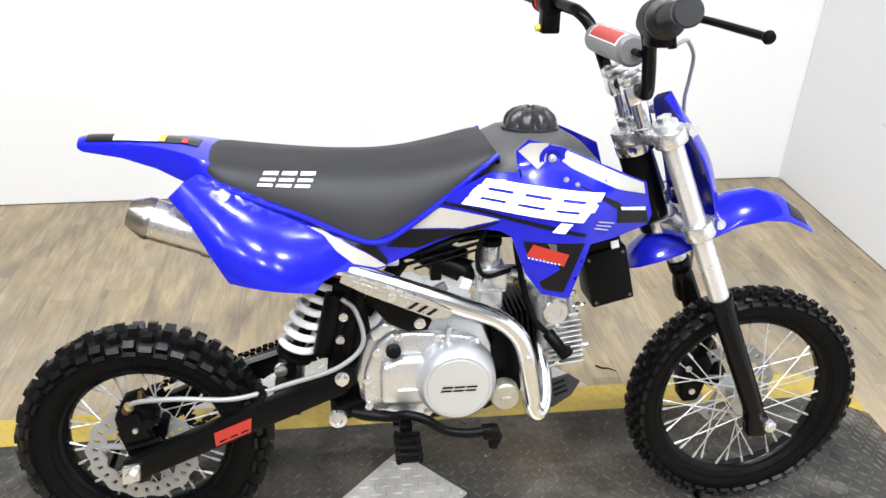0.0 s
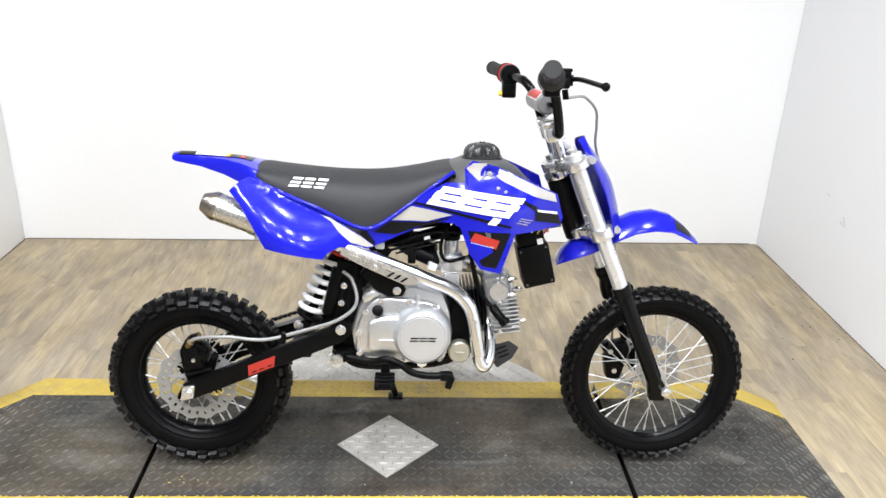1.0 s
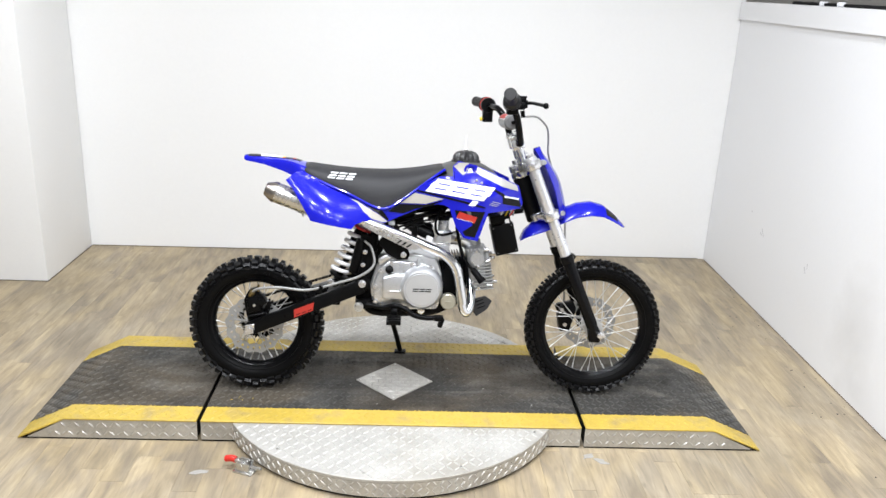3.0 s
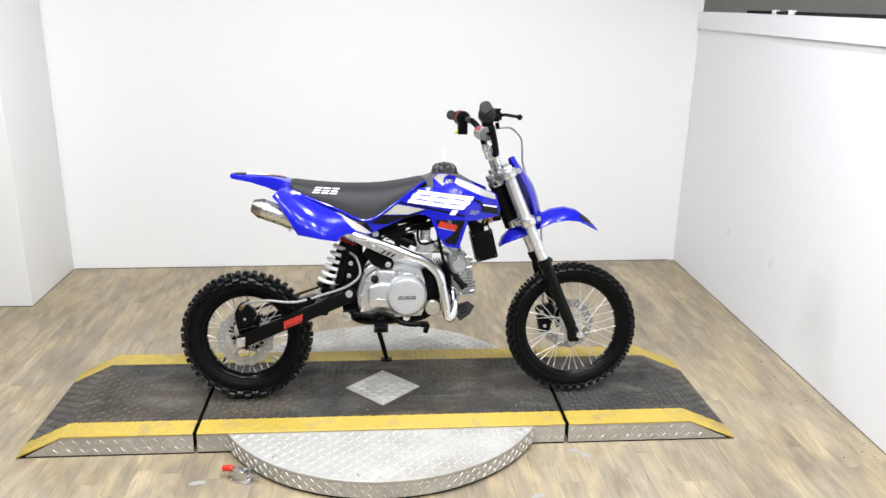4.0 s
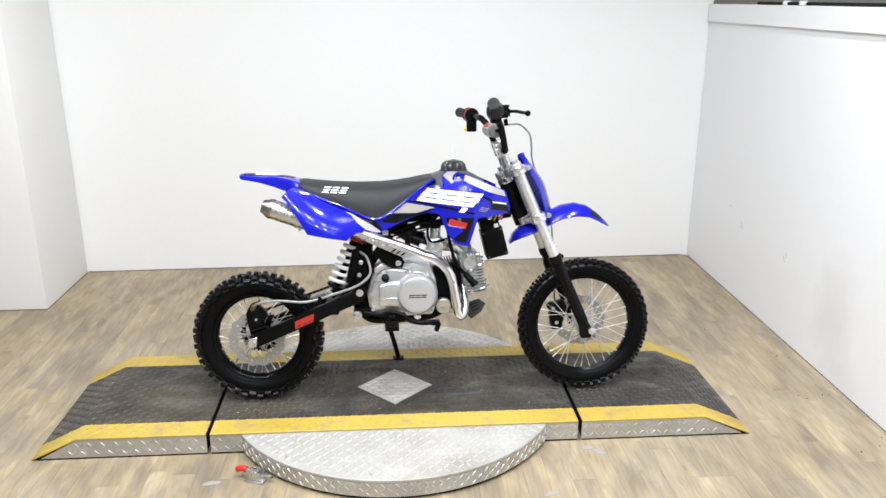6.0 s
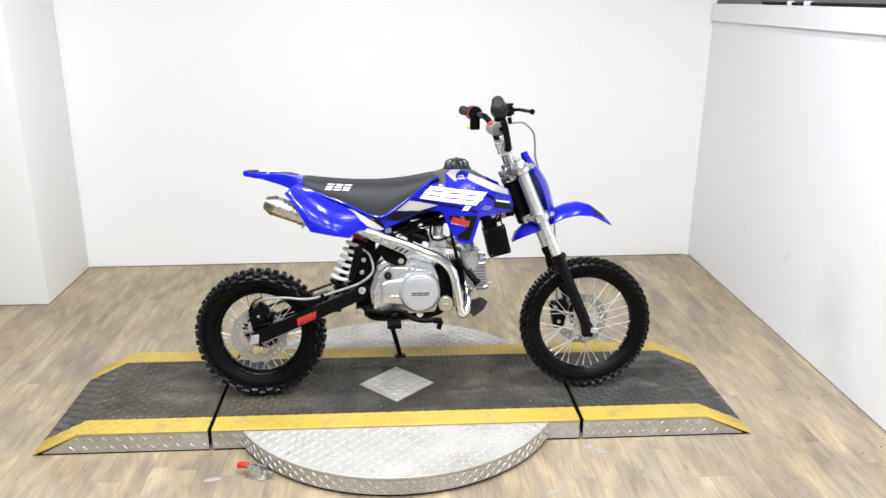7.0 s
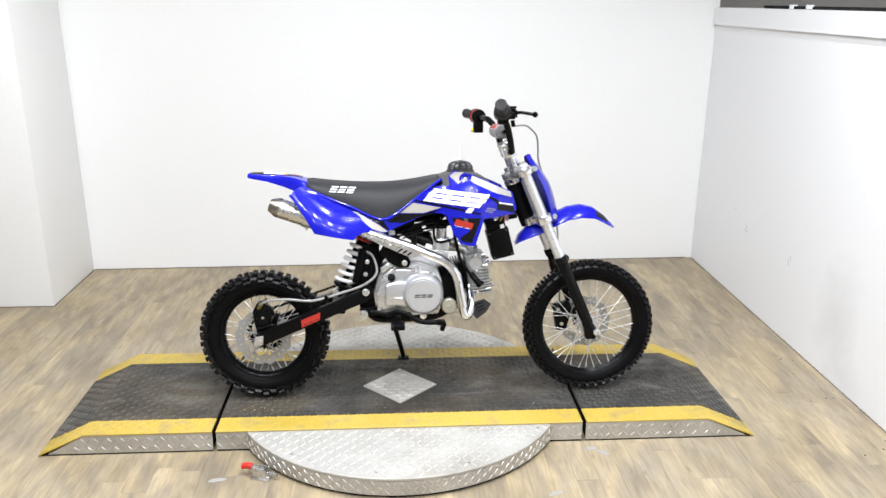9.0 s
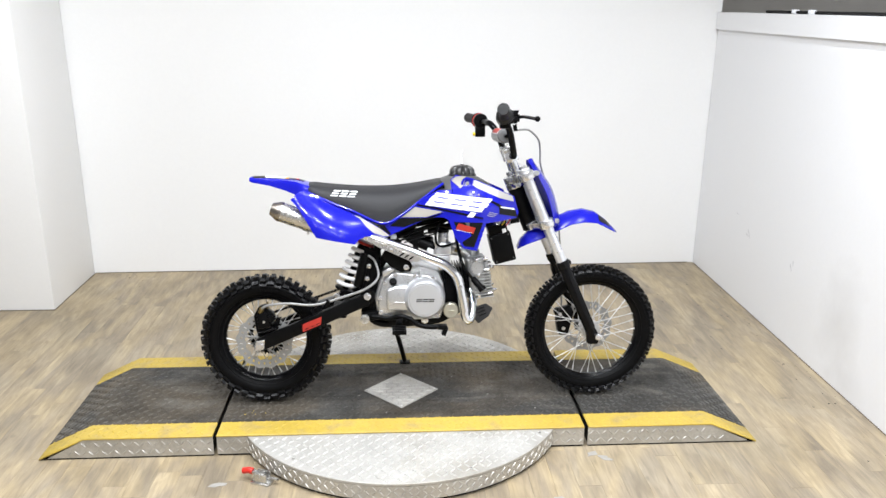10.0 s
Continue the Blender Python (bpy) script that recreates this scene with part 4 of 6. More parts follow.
# frame
frame_ob = part("frame", merge(
    tube([(0.425, 0, 0.715), (0.30, 0, 0.700), (0.12, 0, 0.665), (-0.02, 0, 0.640), (-0.10, 0, 0.600)], 0.021, 14),
    rod((0.414, 0, 0.782), (0.476, 0, 0.626), 0.029, 26, bevel=0.003),
    tube([(-0.07, -0.055, 0.620), (-0.085, -0.066, 0.54), (-0.105, -0.070, 0.45), (-0.110, -0.072, 0.36)], 0.014, 12),
    tube([(-0.07, 0.055, 0.620), (-0.085, 0.066, 0.54), (-0.105, 0.070, 0.45), (-0.110, 0.072, 0.36)], 0.014, 12),
    soften(slab([(-0.140, 0.330), (-0.060, 0.330), (-0.055, 0.42), (-0.075, 0.56), (-0.125, 0.575), (-0.140, 0.46)], -0.075, -0.064), 0.003, 1),
    soften(slab([(-0.140, 0.330), (-0.060, 0.330), (-0.055, 0.42), (-0.075, 0.56), (-0.125, 0.575), (-0.140, 0.46)], 0.064, 0.075), 0.003, 1),
    tube([(-0.05, -0.06, 0.625), (-0.15, -0.075, 0.680), (-0.30, -0.06, 0.760)], 0.011, 10),
    tube([(-0.05, 0.06, 0.625), (-0.15, 0.075, 0.680), (-0.30, 0.06, 0.760)], 0.011, 10),
    beam((-0.135, -0.105, 0.332), (-0.06, -0.075, 0.332), 0.03, 0.03, 0.004),
    tube([(0.43, 0, 0.66), (0.33, 0, 0.645), (0.22, 0, 0.640), (0.10, 0, 0.62)], 0.013, 12)), M["black_satin"], bike, "satin black steel frame")
for bx, bz in ((-0.110, 0.508), (-0.117, 0.463)):
    part("frame_bolt", rod((bx, -0.075, bz), (bx, -0.084, bz), 0.0085, 18, bevel=0.002), M["alloy"], frame_ob)
part("peg_bolt", merge(lathe([(0.0085, 0.0), (0.0150, 0.0), (0.0160, 0.004), (0.0160, 0.014), (0.0085, 0.016)], (-0.126, -0.110, 0.326), (0, -1, 0), 24, True), rod((-0.126, -0.110, 0.326), (-0.126, -0.121, 0.326), 0.0088, 6)), M["steel"], frame_ob, "steel peg bolt with a recessed socket")
part("air_box", soften(slab([(-0.06, 0.60), (0.03, 0.60), (0.06, 0.64), (0.05, 0.72), (-0.20, 0.76), (-0.22, 0.70)], -0.06, 0.06), 0.01, 2), M["black_satin"], bike, "black air box under the seat")
part("air_filter", rod((0.060, 0.0, 0.590), (0.115, -0.02, 0.580), 0.022, 20, bevel=0.006), M["black_satin"], bike)
part("coil_pack", merge(box(0.02, 0.085, -0.055, -0.02, 0.605, 0.635, 0.004), box(0.045, 0.065, -0.06, -0.03, 0.56, 0.605, 0.003)), M["black_satin"], bike, "black ignition coil")
part("wiring", merge(tube([(-0.03, -0.05, 0.60), (0.04, -0.07, 0.625), (0.12, -0.06, 0.645), (0.20, -0.05, 0.640), (0.33, -0.05, 0.655)], 0.005, 8), tube([(0.14, -0.06, 0.655), (0.125, -0.075, 0.61), (0.14, -0.08, 0.575), (0.20, -0.07, 0.585)], 0.0045, 8)), M["black_satin"], bike, "black cables under the tank")
part("connector", moved(box(-0.011, 0.011, -0.008, 0.008, -0.010, 0.010, 0.003), pose(0.106, -0.062, 0.556, 0, 20, 15)), M["spring"], bike, "white plastic cable connector")
part("connector", moved(box(-0.012, 0.012, -0.007, 0.007, -0.008, 0.008, 0.003), pose(0.062, -0.064, 0.548, 0, -25, 0)), M["pad"], bike, "grey plastic cable connector")
part("connector", box(-0.034, -0.012, -0.088, -0.066, 0.603, 0.620, 0.004), M["spring"], bike, "white plastic cable connector")

# engine
eng = part("engine", merge(
    soften(slab([(-0.082, 0.335), (-0.092, 0.398), (-0.070, 0.468), (-0.030, 0.512), (0.060, 0.512), (0.135, 0.490), (0.152, 0.445), (0.158, 0.370), (0.140, 0.318), (0.02, 0.312)], -0.095, 0.085), 0.008, 2),
    soften(slab([(-0.030, 0.512), (-0.02, 0.528), (0.02, 0.530), (0.050, 0.515), (0.04, 0.50), (-0.02, 0.50)], -0.06, 0.06), 0.005, 2)), M["cast"], bike, "silver cast-aluminium engine")
part("side_cover", soften(slab(rounded([(-0.078, 0.338), (-0.080, 0.400), (-0.060, 0.462), (-0.022, 0.492), (0.120, 0.476), (0.142, 0.440), (0.148, 0.372), (0.130, 0.325), (0.02, 0.318)], 0.2, 1), -0.114, -0.0952), 0.006, 3), M["cast"], eng, "cast side cover")
part("cover_step", merge(soften(slab([(-0.050, 0.360), (-0.050, 0.432), (-0.018, 0.446), (0.030, 0.446), (0.030, 0.352)], -0.136, -0.1142), 0.009, 3), soften(slab([(-0.020, 0.385), (0.015, 0.385), (0.015, 0.390), (-0.020, 0.390)], -0.140, -0.136), 0.001, 1), soften(slab([(0.020, 0.390), (0.026, 0.390), (0.026, 0.410), (0.020, 0.410)], -0.140, -0.136), 0.001, 1)), M["cast"], eng)
CX, CZ = 0.083, 0.401
clutch = part("clutch_cover", lathe([(0, -0.110), (0.074, -0.110), (0.071, -0.136), (0.067, -0.152), (0.060, -0.160), (0.0575, -0.160), (0.0565, -0.1585), (0.0545, -0.1585), (0.0535, -0.1615), (0, -0.1615)], (CX, 0, CZ), (0, 1, 0), 64), M["cover"], eng, "round satin alloy clutch cover")
MARK_O, MU, MV = Vector((CX, -0.1617, CZ)), Vector((1, 0, 0)), Vector((0, 0, 1))
for u0, u1, v0, v1 in ((-0.031, -0.012, -0.006, -0.003), (-0.009, 0.009, -0.006, -0.003), (0.012, 0.030, -0.006, -0.003), (-0.029, -0.010, 0.001, 0.004), (-0.007, 0.011, 0.001, 0.004), (0.014, 0.032, 0.001, 0.004)):
    part("cover_mark", plate_on(MARK_O, MU, MV, OUT, ((u0, v0), (u1, v0), (u1 + 0.002, v1), (u0 + 0.002, v1))), M["black_print"], eng)
for bx, bz in ((-0.070, 0.345), (-0.072, 0.398), (-0.055, 0.452), (-0.018, 0.482), (0.050, 0.478), (0.112, 0.468), (0.136, 0.435), (0.142, 0.372), (0.128, 0.332), (0.035, 0.326)):
    part("cover_bolt", merge(rod((bx, -0.112, bz), (bx, -0.118, bz), 0.0075, 12), rod((bx, -0.118, bz), (bx, -0.1215, bz), 0.005, 6)), M["alloy"], eng)
part("dipstick", merge(rod((-0.026, -0.104, 0.452), (-0.026, -0.130, 0.462), 0.0135, 18, bevel=0.003), rod((-0.026, -0.128, 0.461), (-0.026, -0.136, 0.464), 0.006, 6)), M["black_satin"], eng, "black oil filler plug")
part("cover_rib", merge(soften(slab([(0.060, 0.445), (0.072, 0.445), (0.076, 0.500), (0.066, 0.500)], -0.124, -0.112), 0.003, 2)), M["cast"], eng)
part("cover_boss", soften(slab([(-0.060, 0.470), (-0.030, 0.488), (-0.018, 0.500), (-0.040, 0.508), (-0.066, 0.490)], -0.112, -0.094), 0.005, 2), M["cast"], eng)
part("rating_plate", box(0.085, 0.125, -0.1165, -0.1135, 0.461, 0.472, 0.001), M["spring"], eng, "small white rating plate")
part("engine_hanger", soften(slab([(-0.062, 0.545), (-0.036, 0.512), (0.0, 0.492), (0.034, 0.494), (0.042, 0.512), (0.034, 0.530), (-0.050, 0.585)], -0.119, -0.1145), 0.002, 1), M["black_satin"], eng, "black engine hanger plate")
part("top_bolt", merge(rod((0.020, -0.070, 0.510), (0.020, -0.125, 0.510), 0.0105, 18, bevel=0.002), rod((0.020, -0.125, 0.510), (0.020, -0.129, 0.510), 0.006, 6)), M["alloy"], eng)
part("oil_plug", merge(lathe([(0, -0.10), (0.027, -0.10), (0.027, -0.124), (0.024, -0.127), (0, -0.127)], (0.176, 0, 0.353), (0, 1, 0), 32), box(0.166, 0.186, -0.131, -0.127, 0.350, 0.356, 0.001)), M["gold"], eng, "round pale metal oil plug")
part("lower_case", soften(slab([(0.02, 0.300), (0.15, 0.300), (0.215, 0.335), (0.225, 0.40), (0.165, 0.47), (0.14, 0.40)], -0.080, 0.08), 0.006, 2), M["black_satin"], eng, "black lower crankcase")
cyl_axis = Vector((math.cos(radians(8)), 0, math.sin(radians(8))))
cyl_up = Vector((-cyl_axis.z, 0, cyl_axis.x))
C0 = Vector((0.150, -0.005, 0.430))
barrel = part("cylinder", rod(C0, C0 + cyl_axis * 0.10, 0.046, 24), M["black_satin"], bike, "black finned cylinder barrel")
fin_mesh = finish(box(-0.0022, 0.0022, -0.068, 0.068, -0.062, 0.062, 0.0012, 1), M["black_satin"])
for i in range(9):
    fin = new("fin", fin_mesh)
    fin.parent = barrel
    fin.matrix_basis = Matrix.Translation(C0 + cyl_axis * (0.012 + i * 0.0095)) @ Matrix.Rotation(radians(-8), 4, "Y")
H0 = C0 + cyl_axis * 0.096
hm = Matrix.Translation(H0) @ Matrix.Rotation(radians(-8), 4, "Y")
head_bits = [moved(box(0.0, 0.062, -0.062, 0.062, -0.064, 0.085, 0.010, 3), hm), moved(box(0.062, 0.077, -0.048, 0.048, -0.050, 0.062, 0.006, 3), hm), moved(box(0.052, 0.070, -0.040, 0.040, 0.050, 0.080, 0.006, 3), hm)]
head_ob = part("cylinder_head", merge(*head_bits), M["head"], bike, "dull cast-alloy finned cylinder head")
fin_mesh = finish(box(0.014, 0.080, -0.072, 0.072, -0.0017, 0.0017, 0.0008, 1), M["head"])
for i in range(9):
    fin = new("fin", fin_mesh)
    fin.parent = head_ob
    fin.matrix_basis = hm @ Matrix.Translation((0, 0, -0.062 + i * 0.0108))
part("tappet_cover", moved(merge(lathe([(0, -0.060), (0.025, -0.060), (0.025, -0.069), (0.022, -0.072), (0.012, -0.072), (0.011, -0.070), (0, -0.070)], (0.034, 0, 0.047), (0, 1, 0), 28), *[box(0.004 + k * 0.012, 0.007 + k * 0.012, -0.070, -0.060, 0.074, 0.083, 0.001, 1) for k in range(5)]), hm), M["cast"], head_ob, "round cast tappet cover")
for zz in (0.020, 0.074):
    part("cover_bolt", moved(rod((0.034, -0.066, zz), (0.034, -0.076, zz), 0.0055, 6, bevel=0.001), hm), M["alloy"], head_ob)
part("rocker_cap", moved(merge(rod((0.030, 0, 0.080), (0.030, 0, 0.104), 0.026, 24, bevel=0.004), rod((0.030, 0, 0.104), (0.030, 0, 0.112), 0.012, 6)), hm), M["head"], head_ob)
for yy, zz in ((-0.052, 0.072), (-0.066, 0.036), (-0.066, -0.050)):
    part("head_bolt", moved(rod((0.058, yy, zz), (0.078, yy, zz), 0.0055, 8, bevel=0.001), hm), M["alloy"], head_ob)
for yy, zz in ((-0.045, 0.040), (-0.045, -0.045), (0.045, 0.040), (0.045, -0.045)):
    part("stud", moved(merge(rod((0.072, yy, zz), (0.096, yy, zz), 0.0045, 10), rod((0.076, yy, zz), (0.085, yy, zz), 0.0080, 6)), hm), M["alloy"], head_ob)
part("plug_cap", merge(tube([(0.258, -0.080, 0.458), (0.272, -0.094, 0.442), (0.288, -0.100, 0.424)], 0.0115, 12), rod((0.284, -0.098, 0.430), (0.292, -0.102, 0.420), 0.0140, 14)), M["black_satin"], head_ob, "black spark plug cap")
part("plug_lead", tube([(0.195, -0.060, 0.630), (0.203, -0.082, 0.570), (0.222, -0.092, 0.505), (0.243, -0.092, 0.474), (0.260, -0.082, 0.456)], 0.0058, 10), M["black_satin"], head_ob, "black spark plug lead")
carb = part("carburettor", merge(
    box(0.125, 0.182, -0.070, -0.015, 0.540, 0.585, 0.006), box(0.132, 0.176, -0.068, -0.018, 0.502, 0.542, 0.007, 3),
    rod((0.154, -0.042, 0.580), (0.154, -0.042, 0.625), 0.019, 22, bevel=0.003), rod((0.11, -0.042, 0.562), (0.22, -0.03, 0.552), 0.020, 20),
    rod((0.185, -0.075, 0.578), (0.206, -0.075, 0.575), 0.008, 12), rod((0.14, -0.075, 0.565), (0.14, -0.088, 0.565), 0.008, 12),
    tube([(0.200, -0.03, 0.555), (0.235, -0.02, 0.540), (0.262, -0.01, 0.505)], 0.019, 14)), M["cast"], bike, "small cast-metal carburettor")
part("bowl_flange", box(0.129, 0.179, -0.0715, -0.0145, 0.539, 0.544, 0.001), M["alloy"], carb)
part("top_cap", merge(rod((0.154, -0.042, 0.620), (0.154, -0.042, 0.632), 0.0205, 20, bevel=0.002), tube([(0.154, -0.042, 0.630), (0.156, -0.043, 0.655), (0.185, -0.045, 0.668), (0.26, -0.04, 0.672)], 0.0045, 8)), M["black_satin"], carb, "black screw cap with the throttle cable")
part("choke_lever", merge(beam((0.128, -0.074, 0.572), (0.118, -0.076, 0.600), 0.003, 0.008, 0.001), rod((0.128, -0.068, 0.572), (0.128, -0.078, 0.572), 0.005, 10)), M["steel"], carb)
part("drain_nut", rod((0.154, -0.044, 0.494), (0.154, -0.044, 0.503), 0.009, 6), M["brass"], carb, "dull brass drain nut")
part("idle_screw", rod((0.192, -0.072, 0.560), (0.214, -0.074, 0.556), 0.0065, 12), M["brass"], carb, "dull brass idle screw")
part("float_bowl_screw", rod((0.145, -0.069, 0.512), (0.145, -0.074, 0.512), 0.004, 8), M["alloy"], carb)
part("float_bowl_screw", rod((0.166, -0.069, 0.512), (0.166, -0.074, 0.512), 0.004, 8), M["alloy"], carb)

# exhaust
PIPE = [(0.254, -0.045, 0.405), (0.257, -0.075, 0.372), (0.252, -0.108, 0.336), (0.238, -0.128, 0.318), (0.224, -0.132, 0.338), (0.214, -0.131, 0.395), (0.205, -0.130, 0.450), (0.188, -0.130, 0.487), (0.150, -0.130, 0.520), (0.083, -0.130, 0.547), (0.0, -0.128, 0.579), (-0.075, -0.124, 0.607), (-0.15, -0.112, 0.630), (-0.24, -0.094, 0.655)]
pipe = part("exhaust_pipe", tube(PIPE, 0.0155, 20, 8), M["chrome"], bike, "polished chrome exhaust header pipe")
part("pipe_shroud", merge(tube([(0.224, -0.138, 0.352), (0.215, -0.138, 0.400), (0.205, -0.137, 0.450), (0.188, -0.137, 0.487), (0.150, -0.137, 0.521), (0.083, -0.137, 0.549), (0.0, -0.135, 0.581), (-0.10, -0.130, 0.616)], 0.0165, 18, 8)), M["chrome"], pipe, "chrome heat shield over the pipe")
gx = Vector((0.13, 0, -0.053)).normalized()
gz = Vector((-gx.z, 0, gx.x))
G0 = Vector((-0.085, -0.1505, 0.604))
guard = part("heat_guard", merge(loft([[G0 + gx * a + gz * b + Vector((0, dy, 0)) for a, b in ((-0.028, 0.010), (0.03, 0.013), (0.130, 0.012), (0.170, 0.004), (0.160, -0.009), (0.138, -0.017), (0.02, -0.012), (-0.028, -0.006))] for dy in (-0.006, -0.0045)]), *[beam(G0 + gx * p + gz * q + OUT * 0.006, G0 + gx * r + gz * t + OUT * 0.006, 0.003, 0.0028, 0.001) for p, q, r, t in ((-0.026, 0.009, 0.128, 0.0105), (-0.010, 0.002, 0.045, 0.003), (0.072, 0.004, 0.140, 0.005))]), M["steel"], bike, "bright metal heat guard plate with slots")
for k in range(3):
    part("slot", plate_on(G0 + Vector((0, -0.0062, 0)), gx, gz, OUT, ((0.092 + k * 0.017, -0.013), (0.098 + k * 0.017, -0.013), (0.108 + k * 0.017, 0.002), (0.102 + k * 0.017, 0.002))), M["black_print"], guard, "dark slot")
part("guard_screw", merge(rod(G0 + gx * 0.060 + gz * -0.004 + OUT * 0.004, G0 + gx * 0.060 + gz * -0.004 + OUT * 0.011, 0.0070, 14, bevel=0.002)), M["alloy"], guard)
for q in ((0.207, -0.154, 0.445),):
    part("clamp_screw", rod(q, (q[0], q[1] - 0.006, q[2]), 0.006, 10), M["alloy"], pipe)
part("flange", merge(rod((0.254, -0.040, 0.412), (0.256, -0.056, 0.396), 0.024, 20), rod((0.278, -0.045, 0.400), (0.281, -0.078, 0.392), 0.005, 8), rod((0.235, -0.045, 0.392), (0.235, -0.075, 0.385), 0.005, 8)), M["chrome"], pipe)
MU0, MU1 = Vector((-0.232, -0.092, 0.640)), Vector((-0.424, -0.085, 0.707))
md = (MU1 - MU0).normalized()
LM = (MU1 - MU0).length
muffler = part("muffler", lathe([(0, 0), (0.022, 0.0), (0.0335, 0.025), (0.034, LM - 0.018), (0.0332, LM - 0.012), (0, LM - 0.012)], MU0, md, 40), M["steel"], bike, "brushed steel muffler")
part("end_cap", lathe([(0.0340, LM - 0.020), (0.0350, LM - 0.018), (0.0350, LM - 0.010), (0.0215, LM + 0.018), (0.0185, LM + 0.018), (0.0165, LM + 0.012), (0.015, LM - 0.010), (0, LM - 0.010)], MU0, md, 40), M["tarnish"], muffler, "dark tapered muffler end cap")
part("strap", lathe([(0.0338, LM * 0.40), (0.0360, LM * 0.40), (0.0360, LM * 0.48), (0.0338, LM * 0.48)], MU0, md, 32, True), M["steel"], muffler)
part("strap_bolt", rod(MU0 + md * LM * 0.44 + Vector((0, -0.01, -0.028)), MU0 + md * LM * 0.44 + Vector((0, -0.01, -0.044)), 0.004, 8), M["steel"], muffler)

# foot controls
part("brake_pedal", merge(tube([(-0.100, -0.114, 0.334), (-0.04, -0.130, 0.330), (-0.004, -0.142, 0.340), (0.030, -0.150, 0.332), (0.06, -0.154, 0.312), (0.10, -0.156, 0.304), (0.145, -0.156, 0.306)], 0.0088, 12), box(0.128, 0.160, -0.172, -0.140, 0.296, 0.312, 0.004, 2), moved(box(-0.008, 0.008, -0.014, 0.014, -0.016, 0.016, 0.003), pose(0.152, -0.156, 0.290, 0, 18, 0))), M["black_satin"], bike, "black steel rear brake pedal")
part("cradle_rail", merge(tube([(-0.118, -0.060, 0.330), (-0.085, -0.066, 0.302), (-0.03, -0.070, 0.296), (0.06, -0.070, 0.300), (0.13, -0.066, 0.306), (0.19, -0.050, 0.330)], 0.0135, 12), tube([(-0.118, 0.060, 0.330), (-0.085, 0.066, 0.302), (-0.03, 0.070, 0.296), (0.06, 0.070, 0.300), (0.13, 0.066, 0.306), (0.19, 0.050, 0.330)], 0.0135, 12), box(-0.045, 0.020, -0.085, 0.085, 0.290, 0.316, 0.005)), M["black_satin"], bike, "black cradle rails under the engine")
part("drain_bolt", merge(rod((0.085, -0.082, 0.318), (0.085, -0.104, 0.314), 0.014, 6, bevel=0.002)), M["alloy"], bike, "bright oil drain bolt")
peg = part("foot_peg", merge(beam((-0.006, -0.09, 0.318), (-0.006, -0.145, 0.308), 0.022, 0.022, 0.003)), M["black_satin"], bike, "black folding foot peg")
for yy in (-0.152, -0.172, -0.192, -0.212):
    part("tooth_bar", merge(box(-0.030, 0.018, yy - 0.005, yy + 0.005, 0.293, 0.309, 0.002), box(-0.028, -0.021, yy - 0.012, yy + 0.012, 0.296, 0.307, 0.001), box(0.009, 0.016, yy - 0.012, yy + 0.012, 0.296, 0.307, 0.001)), M["black_satin"], peg)
peg2 = part("foot_peg", merge(beam((-0.006, 0.09, 0.312), (-0.006, 0.215, 0.300), 0.04, 0.018, 0.003)), M["black_satin"], bike, "black folding foot peg")
part("side_stand", merge(tube([(-0.035, 0.075, 0.300), (-0.028, 0.105, 0.255), (-0.004, 0.195, 0.150), (0.016, 0.278, 0.050)], 0.0095, 12), moved(box(-0.022, 0.022, -0.016, 0.016, 0, 0.006, 0.002), pose(0.017, 0.282, 0.0385, LEAN_DEG, 0, 0)), box(-0.055, -0.015, 0.055, 0.085, 0.285, 0.325, 0.004)), M["black_satin"], bike, "black steel side stand")
part("stand_spring", tube([(-0.055, 0.088, 0.300), (-0.042, 0.118, 0.26), (-0.022, 0.155, 0.205)], 0.006, 8), M["steel"], bike)
guard_plate = part("bash_guard", soften(slab([(0.258, 0.352), (0.305, 0.366), (0.330, 0.348), (0.314, 0.318), (0.278, 0.292), (0.262, 0.312)], -0.078, -0.073), 0.002, 1), M["seat"], bike, "dark grey slotted guard plate under the head")
for k in range(3):
    part("slot", beam((0.272 + k * 0.004, -0.0785, 0.343 - k * 0.011), (0.298 + k * 0.004, -0.0785, 0.354 - k * 0.011), 0.0012, 0.004), M["black_satin"], guard_plate)
part("intake_boot", merge(tube([(0.02, -0.03, 0.615), (0.06, -0.035, 0.590), (0.115, -0.042, 0.566)], 0.021, 16), rod((0.105, -0.042, 0.570), (0.122, -0.042, 0.564), 0.024, 18)), M["black_satin"], bike, "black rubber intake boot")
part("frame_brace", merge(beam((-0.05, -0.055, 0.595), (0.15, -0.045, 0.655), 0.012, 0.016, 0.002), beam((-0.075, -0.060, 0.505), (-0.005, -0.050, 0.600), 0.012, 0.030, 0.003), rod((0.0, -0.062, 0.595), (0.14, -0.058, 0.632), 0.0035, 8)), M["black_satin"], bike, "black frame braces behind the pipe")
part("cable_rod", rod((0.015, -0.066, 0.588), (0.125, -0.062, 0.618), 0.0026, 8), M["black_satin"], bike)

# ---- bodywork ----
SEAT_LINE = [(-0.330, 0.786), (-0.300, 0.766), (-0.274, 0.753), (-0.223, 0.734), (-0.170, 0.715), (-0.118, 0.690), (-0.085, 0.675), (-0.055, 0.668), (-0.026, 0.675), (0.014, 0.702), (0.066, 0.742), (0.112, 0.777), (0.150, 0.802)]

SOFT_LINE = [(-0.40, 0.812), (-0.26, 0.748), (-0.12, 0.690), (0.0, 0.668)]


